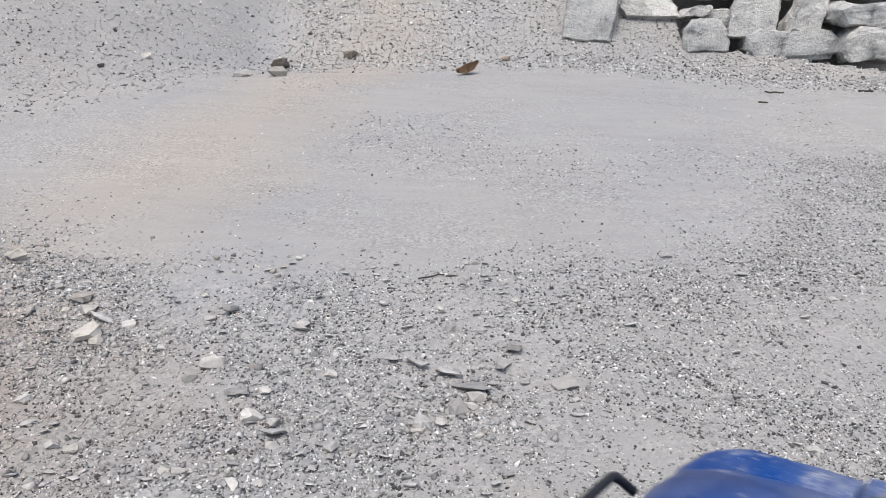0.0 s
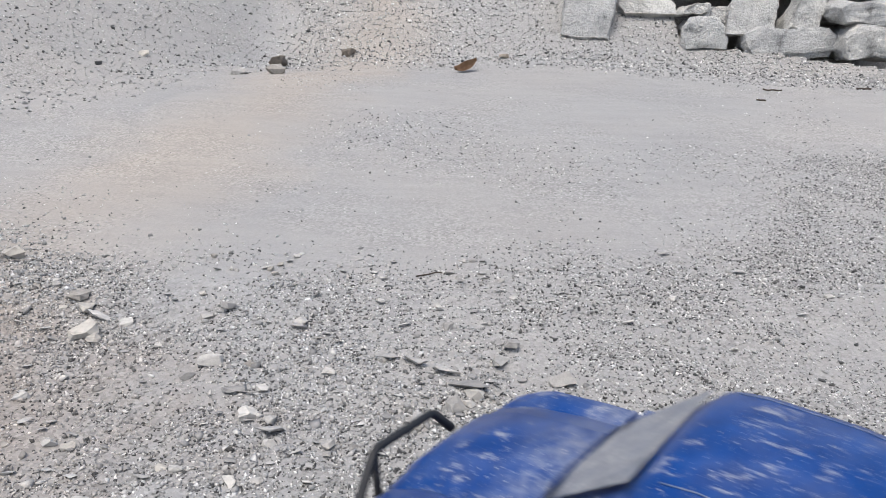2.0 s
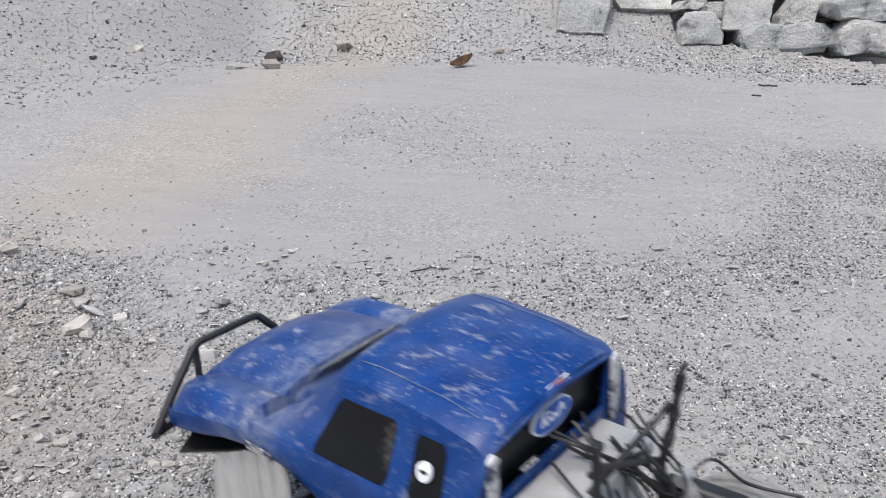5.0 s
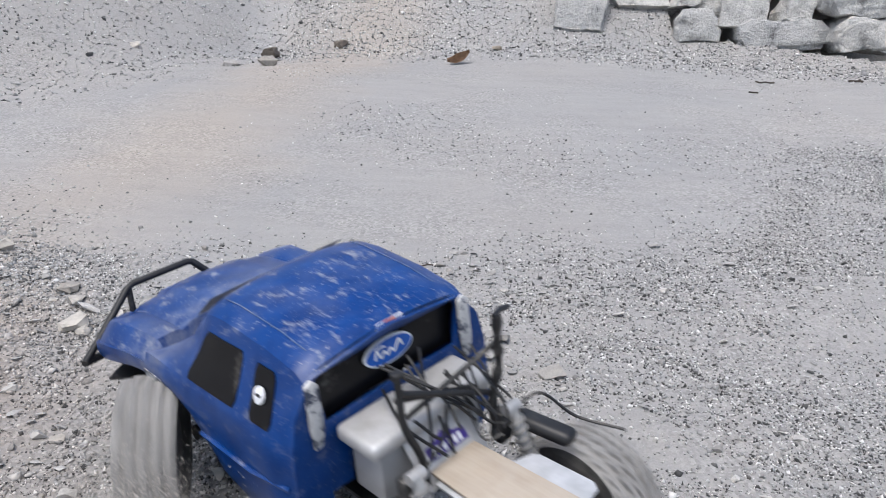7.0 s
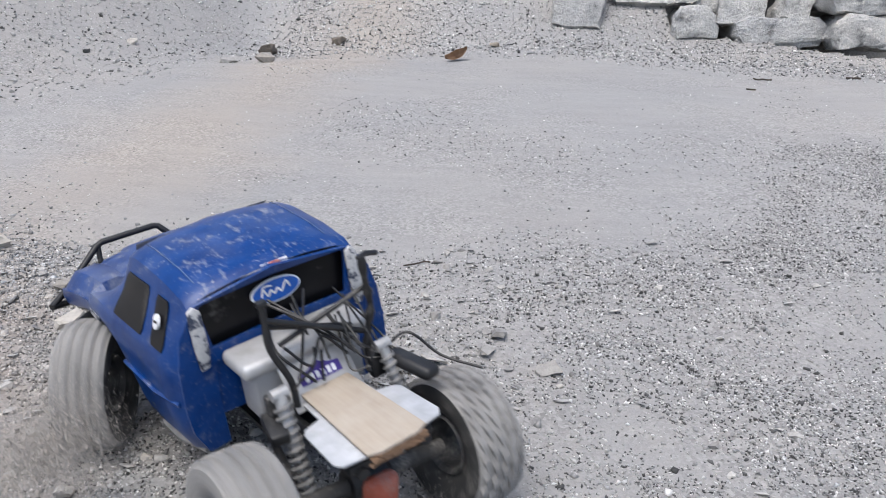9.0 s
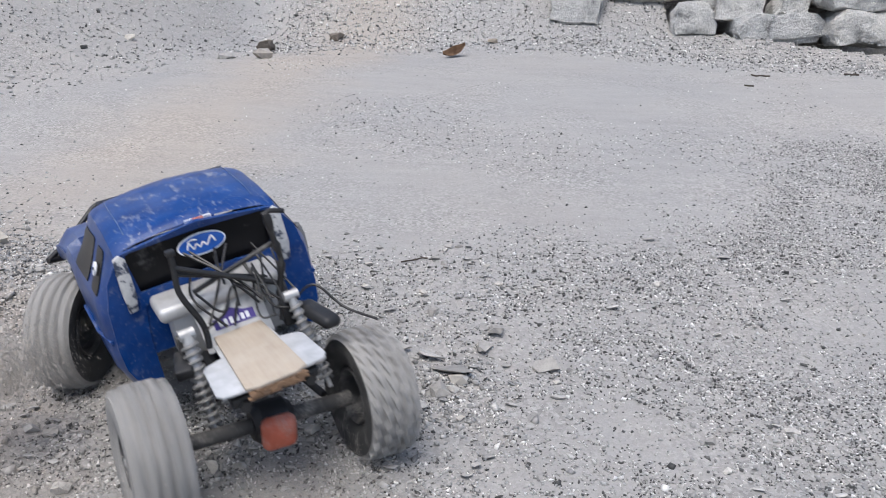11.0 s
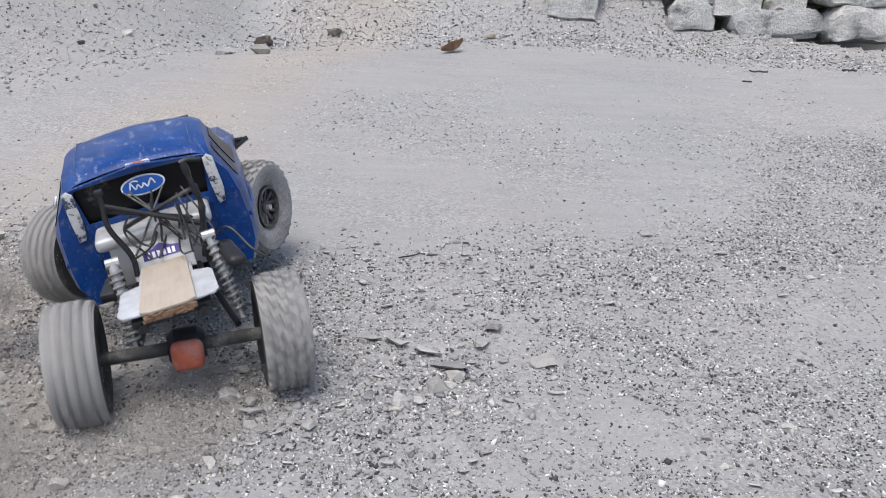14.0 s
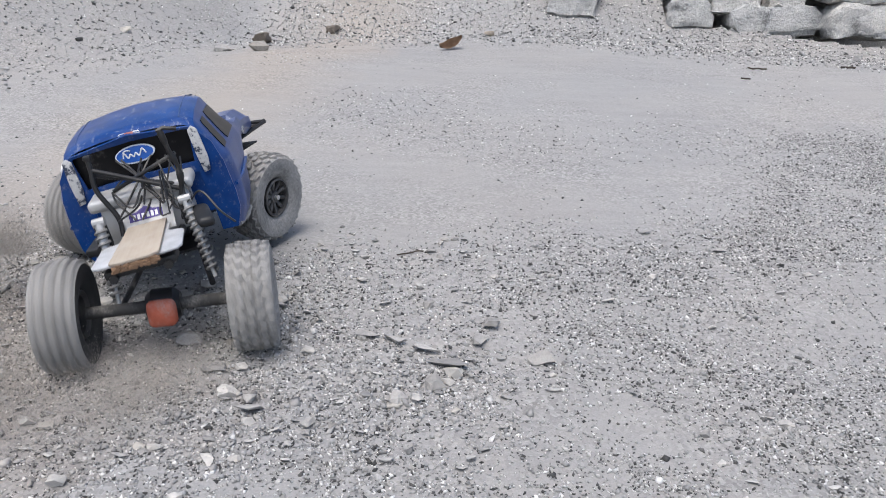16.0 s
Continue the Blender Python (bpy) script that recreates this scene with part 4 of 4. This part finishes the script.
NEAR_MIDDLE = [
    ("slate", -0.260, 0.966, 0.029, 0.006), ("stone", -0.225, 0.788, 0.017, 0.011), ("stone", -0.335, 1.012, 0.018, 0.009), ("stone", -0.146, 1.018, 0.017, 0.009),
    ("slate", -0.069, 1.058, 0.031, 0.014), ("slate", -0.033, 1.037, 0.034, 0.015), ("slate", 0.013, 1.017, 0.032, 0.015), ("slate", 0.043, 0.980, 0.044, 0.007),
    ("stone", 0.026, 0.940, 0.026, 0.017), ("stone", 0.048, 0.961, 0.023, 0.010), ("stone", 0.106, 1.093, 0.026, 0.022), ("stone", 0.088, 1.045, 0.020, 0.020),
    ("stone", 0.167, 1.001, 0.033, 0.015), ("stone", -0.021, 0.909, 0.018, 0.017), ("slate", -0.059, 0.915, 0.014, 0.014), ("stone", 0.002, 0.909, 0.014, 0.014),
    ("white", -0.025, 0.894, 0.014, 0.007), ("white", 0.050, 0.889, 0.010, 0.005)]
REST = [
    ("stone", 0.013, 1.139, 0.018, 0.008), ("slate", -0.049, 1.152, 0.018, 0.008), ("slate", 0.286, 1.177, 0.019, 0.010), ("slate", 0.405, 1.461, 0.021, 0.006),
    ("slate", 0.175, 0.934, 0.017, 0.004), ("slate", 0.523, 1.393, 0.022, 0.006), ("stone", -0.126, 0.857, 0.017, 0.012), ("stone", -0.233, 0.917, 0.022, 0.015),
    ("stone", -0.376, 0.749, 0.018, 0.013), ("white", -0.400, 0.742, 0.008, 0.008), ("stone", -0.455, 0.863, 0.016, 0.012), ("stone", -0.315, 1.055, 0.020, 0.014),
    ("clod", -0.668, 3.444, 0.062, 0.062), ("clod", -0.403, 3.599, 0.052, 0.028), ("clod", 0.234, 3.551, 0.032, 0.032), ("stone", -0.743, 3.114, 0.057, 0.033),
    ("tan", -0.616, 3.113, 0.061, 0.020), ("white", -1.093, 3.151, 0.033, 0.016)]
KINDS = {"tan": (TAN_STONE, "stone", "tan angular stone lying on the gravel"), "stone": (STONE, "stone", "grey angular stone lying on the gravel"),
         "slate": (SLATE, "stone_flake", "thin dark grey stone flake lying on the gravel"), "white": (TAN_STONE, "stone", "small pale stone lying on the gravel"),
         "clod": (CLOD, "earth_clod", "dark brown clod of earth at the bank's foot")}


def loose(kind, x, y, w, h, seed):
    rng = random.Random(seed)
    mat, name, words = KINDS[kind]
    flat = 0.16 if kind == "slate" else 0.45
    bm = rough_stone(w / 2 * 1.2, max(h, w * 0.45) / 2 * 1.55, w * flat / 2 * 1.5, seed, 0.5 if kind == "clod" else 0.25)
    lean = (rng.uniform(-30, -14), rng.uniform(-16, 16)) if kind == "slate" else (rng.uniform(-25, 15), rng.uniform(-18, 18))
    bm.transform(pose(0, 0, 0, *lean, rng.uniform(-25, 25)))
    ob = part(name, bm, mat)
    low = min(v.co.z for v in ob.data.vertices)
    ob.matrix_basis = pose(x, y, height(x, y) - low - 0.14 * w * (0.2 if kind == "slate" else 1))
    tagged(ob, words, "stone" if kind != "clod" else "earth", "loose stones" if kind != "clod" else "")


for k, row in enumerate(NEAR_LEFT + NEAR_MIDDLE + REST):
    loose(*row, k + 50)

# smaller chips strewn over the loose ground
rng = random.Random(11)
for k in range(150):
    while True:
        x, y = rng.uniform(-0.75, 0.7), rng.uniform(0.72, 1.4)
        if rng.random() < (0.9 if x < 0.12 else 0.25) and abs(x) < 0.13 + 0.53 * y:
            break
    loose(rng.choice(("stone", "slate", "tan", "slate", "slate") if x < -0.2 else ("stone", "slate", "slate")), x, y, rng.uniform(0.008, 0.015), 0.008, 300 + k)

# dry leaf, twigs
leaf_bm = bmesh.new()
rows = []
for i in range(9):
    u = i / 8
    w = 0.022 * math.sin(math.pi * (0.06 + 0.9 * u)) ** 0.8
    rows.append([leaf_bm.verts.new((-0.045 + 0.09 * u, v * w, 0.016 * abs(v) ** 1.3 + 0.02 * (u - 0.4) ** 2 * 4 + 0.003 * math.sin(9 * u + 3 * v))) for v in (-1, -0.5, 0, 0.5, 1)])
for a, b in zip(rows, rows[1:]):
    for k in range(4):
        leaf_bm.faces.new((a[k], a[k + 1], b[k + 1], b[k]))
bmesh.ops.solidify(leaf_bm, geom=leaf_bm.faces[:], thickness=0.0008)
leaf_bm.transform(pose(0, 0, 0.008, 38, -16, 12))
leaf = part("dry_leaf", shade(leaf_bm, 60), LEAF)
leaf.matrix_basis = pose(0.076, 3.327, height(0.076, 3.327))
tagged(leaf, "curled brown dry leaf at the foot of the bank", "leaf")


def twig(x, y, length, turn, r, seed):
    rng = random.Random(seed)
    pts = [(length * (u - 0.5), 0.06 * length * rng.uniform(-1, 1), r + 0.05 * length * rng.random()) for u in (0, 0.25, 0.5, 0.75, 1)]
    ob = part("twig", tube(smooth_path(pts, 4), r, 6), TWIG)
    ob.matrix_basis = pose(x, y, height(x, y), 0, 0, turn)
    tagged(ob, "thin dark dry twig lying on packed dust", "twig", "fallen twigs")


twig(-0.017, 1.323, 0.052, 26, 0.0013, 1)
twig(1.167, 3.081, 0.065, -10, 0.003, 2)
twig(1.064, 2.896, 0.03, -14, 0.003, 3)
twig(1.5, 3.1, 0.05, -14, 0.004, 4)

# ---- gravel: far too many to count ----


def gravel(name, label, count, span, density, sizes, seed, mat):
    """Loose grains over a stretch of ground, one mesh of small irregular octahedra."""
    g = np.random.default_rng(seed)
    step = 0.03
    gx, gy = np.arange(span[0], span[1], step), np.arange(span[2], span[3], step)
    chance = np.array([[density(x, y) for x in gx] for y in gy])
    cells = g.choice(chance.size, count, p=(chance / chance.sum()).ravel())
    px = gx[cells % len(gx)] + g.uniform(-0.6, 0.6, count) * step
    py = gy[cells // len(gx)] + g.uniform(-0.6, 0.6, count) * step
    c = np.stack([px, py, sheet_height(px, py)], 1)
    n = len(c)
    r = sizes[0] * np.exp(g.normal(0, sizes[1], n))
    base = np.array([(1, 0, 0), (-1, 0, 0), (0, 1, 0), (0, -1, 0), (0, 0, 1), (0, 0, -1)], float)
    v = base[None] * g.uniform(0.55, 1.25, (n, 6, 1)) + g.normal(0, 0.18, (n, 6, 3))
    v *= np.stack([g.uniform(0.75, 1.35, n), g.uniform(0.7, 1.2, n), g.uniform(0.3, 0.8, n)], 1)[:, None]
    q = g.normal(0, 1, (n, 4)) * np.array([1, 0.35, 0.35, 1])
    q /= np.linalg.norm(q, axis=1, keepdims=True)
    w, u = q[:, :1], q[:, 1:]
    u, w = u[:, None, :], w[:, None, :]
    uu = np.broadcast_to(u, v.shape)
    t = 2 * np.cross(uu, v)
    v = v + w * t + np.cross(uu, t)
    v = v * r[:, None, None] + c[:, None, :]
    v[..., 2] += (0.2 * r)[:, None]
    tri = np.array([(0, 2, 4), (2, 1, 4), (1, 3, 4), (3, 0, 4), (2, 0, 5), (1, 2, 5), (3, 1, 5), (0, 3, 5)])
    faces = (tri[None] + 6 * np.arange(n)[:, None, None]).reshape(-1, 3)
    me = bpy.data.meshes.new(name)
    me.vertices.add(6 * n)
    me.vertices.foreach_set("co", v.reshape(-1))
    me.loops.add(3 * len(faces))
    me.loops.foreach_set("vertex_index", faces.reshape(-1).astype(np.int32))
    me.polygons.add(len(faces))
    me.polygons.foreach_set("loop_start", np.arange(0, 3 * len(faces), 3, dtype=np.int32))
    me.update(calc_edges=True)
    me.materials.append(mat)
    tagged(new(name, me), label, "gravel", kind="stuff")


def patchy(x, y, scale, seed):
    return 0.5 + 0.9 * noise.noise(Vector((x * scale, y * scale, seed)))


def near_density(x, y):
    edge = float(np.interp(x, (-0.77, -0.5, -0.26, 0.02, 0.33, 0.5, 0.68, 0.8, 0.92, 1.2), (1.36, 1.31, 1.27, 1.31, 1.40, 1.48, 1.57, 1.85, 2.05, 2.15)))
    edge += 0.10 * noise.noise(Vector((x * 2.5, y, 5))) + 0.06 * noise.noise(Vector((x * 8, y * 8, 6)))
    k = 1 / (1 + math.exp((y - edge) / (0.035 + 0.04 * max(0, min(1, x)))))
    # a worn lane of bare dust runs through the loose gravel
    lane = math.exp(-((y - 1.26 - 0.12 * (x - 0.65)) / 0.07) ** 2) * max(0, min(1, (x - 0.45) / 0.2))
    clumps = max(0.15, 0.25 + 0.8 * patchy(x, y, 4.0, 2) + 0.7 * noise.noise(Vector((x * 11, y * 11, 3)))) ** 1.3
    return max(0.003, min(1, k * clumps * (1 - 0.8 * lane)))


def chip_density(x, y):
    """Coarser chips: thick at the rubble end of the yard and round the heap of flakes."""
    heap = 3.0 * math.exp(-((x + 0.03) / 0.1) ** 2 - ((y - 0.94) / 0.06) ** 2)
    return near_density(x, y) * (0.08 + 0.8 / (1 + math.exp((x + 0.12) / 0.1)) + heap)


def floor_density(x, y):
    return max(0.02, min(1, 1.3 * (patchy(x, y, 2.2, 9) - 0.55) + 1.4 * math.exp(-((x - 0.05 + 0.5 * (y - 2.2)) / 0.22) ** 2 - ((y - 2.25) / 0.3) ** 2) + 1.6 * math.exp(-((x - 1.05) / 0.35) ** 2 - ((y - 1.85) / 0.28) ** 2)))


def bank_density(x, y):
    d = beyond_foot(x, y)
    return max(0.0, min(1, (d + 0.25) / 0.35)) * (0.75 + 0.3 * patchy(x, y, 2.0, 4)) * (0.3 if x < -0.75 + 0.2 * noise.noise(Vector((x, y, 2))) else 1)


gravel("gravel_near", "loose angular grey gravel with pale and dark grains", 190000, (-1.15, 1.5, 0.5, 2.4), near_density, (0.0018, 0.36), 1, PEBBLE)
gravel("gravel_coarse", "coarser grey gravel chips among the fine gravel", 5500, (-1.15, 1.5, 0.5, 2.4), chip_density, (0.0036, 0.32), 2, CHIP)
gravel("gravel_floor", "sparse gravel on the packed dusty floor", 12000, (-2.4, 2.4, 1.35, 3.4), floor_density, (0.0021, 0.32), 3, PEBBLE)
gravel("gravel_bank", "coarse loose gravel on the slope of the bank", 76000, (-2.75, 2.75, 1.6, 5.0), bank_density, (0.0041, 0.36), 4, PEBBLE)

# ---- dust thrown up by the wheels ----


def dust_puff(seed, size, count, grain):
    """Fine grains hanging in the air, dense in the middle and thin at the edge."""
    g = np.random.default_rng(seed)
    p = g.normal(0, 1, (count, 3)) * np.array(size)
    p[:, 2] = np.abs(p[:, 2])
    r = grain * np.exp(g.normal(0, 0.4, count))
    v = p[:, None] + g.normal(0, 1, (count, 3, 3)) * r[:, None, None]
    me = bpy.data.meshes.new("dust_cloud")
    me.vertices.add(3 * count)
    me.vertices.foreach_set("co", v.reshape(-1))
    me.loops.add(3 * count)
    me.loops.foreach_set("vertex_index", np.arange(3 * count, dtype=np.int32))
    me.polygons.add(count)
    me.polygons.foreach_set("loop_start", np.arange(0, 3 * count, 3, dtype=np.int32))
    me.update(calc_edges=True)
    me.materials.append(DUST)
    return tagged(new("dust_cloud", me), "thin cloud of brown-grey dust thrown up by a spinning wheel", "dust", "dust behind the wheels", kind="stuff")


# wheel's place in the truck's space, way the puff hangs behind it, size
PUFFS = [(dust_puff(1, (0.06, 0.08, 0.028), 220000, 0.0003), (-0.2, -0.19, 0.0), (-0.06, -0.06, -0.01)),
         (dust_puff(2, (0.05, 0.07, 0.045), 130000, 0.0003), (-0.26, 0.03, 0.0), (-0.09, -0.03, 0.0)),
         (dust_puff(3, (0.08, 0.05, 0.014), 90000, 0.0003), (-0.03, -0.19, -0.02), (0.0, -0.04, -0.01)),
         (dust_puff(4, (0.028, 0.028, 0.035), 60000, 0.00035), (-0.21, 0.05, 0.06), (-0.03, -0.01, 0.01))]


def motions():
    times = [k / 10 for k in range(161)]
    spots = {t: at_time(t) for t in times}
    walk(TRUCK, [(t, spots[t]) for t in times])

    def axle_pose(t, y):
        """An axle in the world: level under the leaning body, its wheels on the ground."""
        m = spots[t]
        c = m @ Vector((-0.007 if y < 0 else -0.014, y, AXLE_Z))
        x = m.to_3x3() @ Vector((1, 0, 0))
        turn = math.atan2(x.y, x.x)
        hl, hr = (height(c.x + s * TRACK * math.cos(turn), c.y + s * TRACK * math.sin(turn), False) for s in (-1, 1))
        if y > 0:
            # the front bounces: both wheels leave the ground now and then
            hl += float(np.interp(t, (0, 6, 8, 9.5, 16), (0.0, 0.012, 0.012, 0.0, 0.0)))
            hr += float(np.interp(t, (0, 11.5, 13, 14, 14.5, 15, 16), (0.0, 0.006, 0.02, 0.028, 0.03, 0.026, 0.012)))
        tilt = math.atan2(hr - hl, 2 * TRACK)
        return Matrix.Translation((c.x, c.y, (hl + hr) / 2 + R_WHEEL - 0.003)) @ Matrix.Rotation(turn, 4, "Z") @ Matrix.Rotation(-tilt, 4, "Y")
    for ax, y in zip(AXLES, (REAR_Y, FRONT_Y)):
        walk(ax, [(t, spots[t].inverted() @ axle_pose(t, y)) for t in times])
    for w, s, y in WHEELS:
        steer = radians(-34) if y > 0 else 0
        rate = (640 if s < 0 else 130) if y < 0 else (420 if s < 0 else 45)
        walk(w, [(t, spots[t].inverted() @ axle_pose(t, y) @ Matrix.Translation((s * (TRACK + (0.016 if y > 0 else -0.004)), 0, 0)) @ Matrix.Rotation(steer, 4, "Z") @ Matrix.Rotation(radians(-rate * t), 4, "X")) for t in times])
    # the dust trails after the wheels and drifts
    for k, (puff, spot, drift) in enumerate(PUFFS):
        rows = []
        for t in times[::2]:
            c = spots[t] @ Vector(spot)
            a = radians(12 * math.sin(0.9 * t + k))
            rows.append((t, Matrix.Translation((c.x + drift[0], c.y + drift[1], height(c.x, c.y, False) + 0.008 + max(0, spot[2] + drift[2]))) @ Matrix.Rotation(a + 0.5 * k, 4, "Z")))
        walk(puff, rows)


motions()
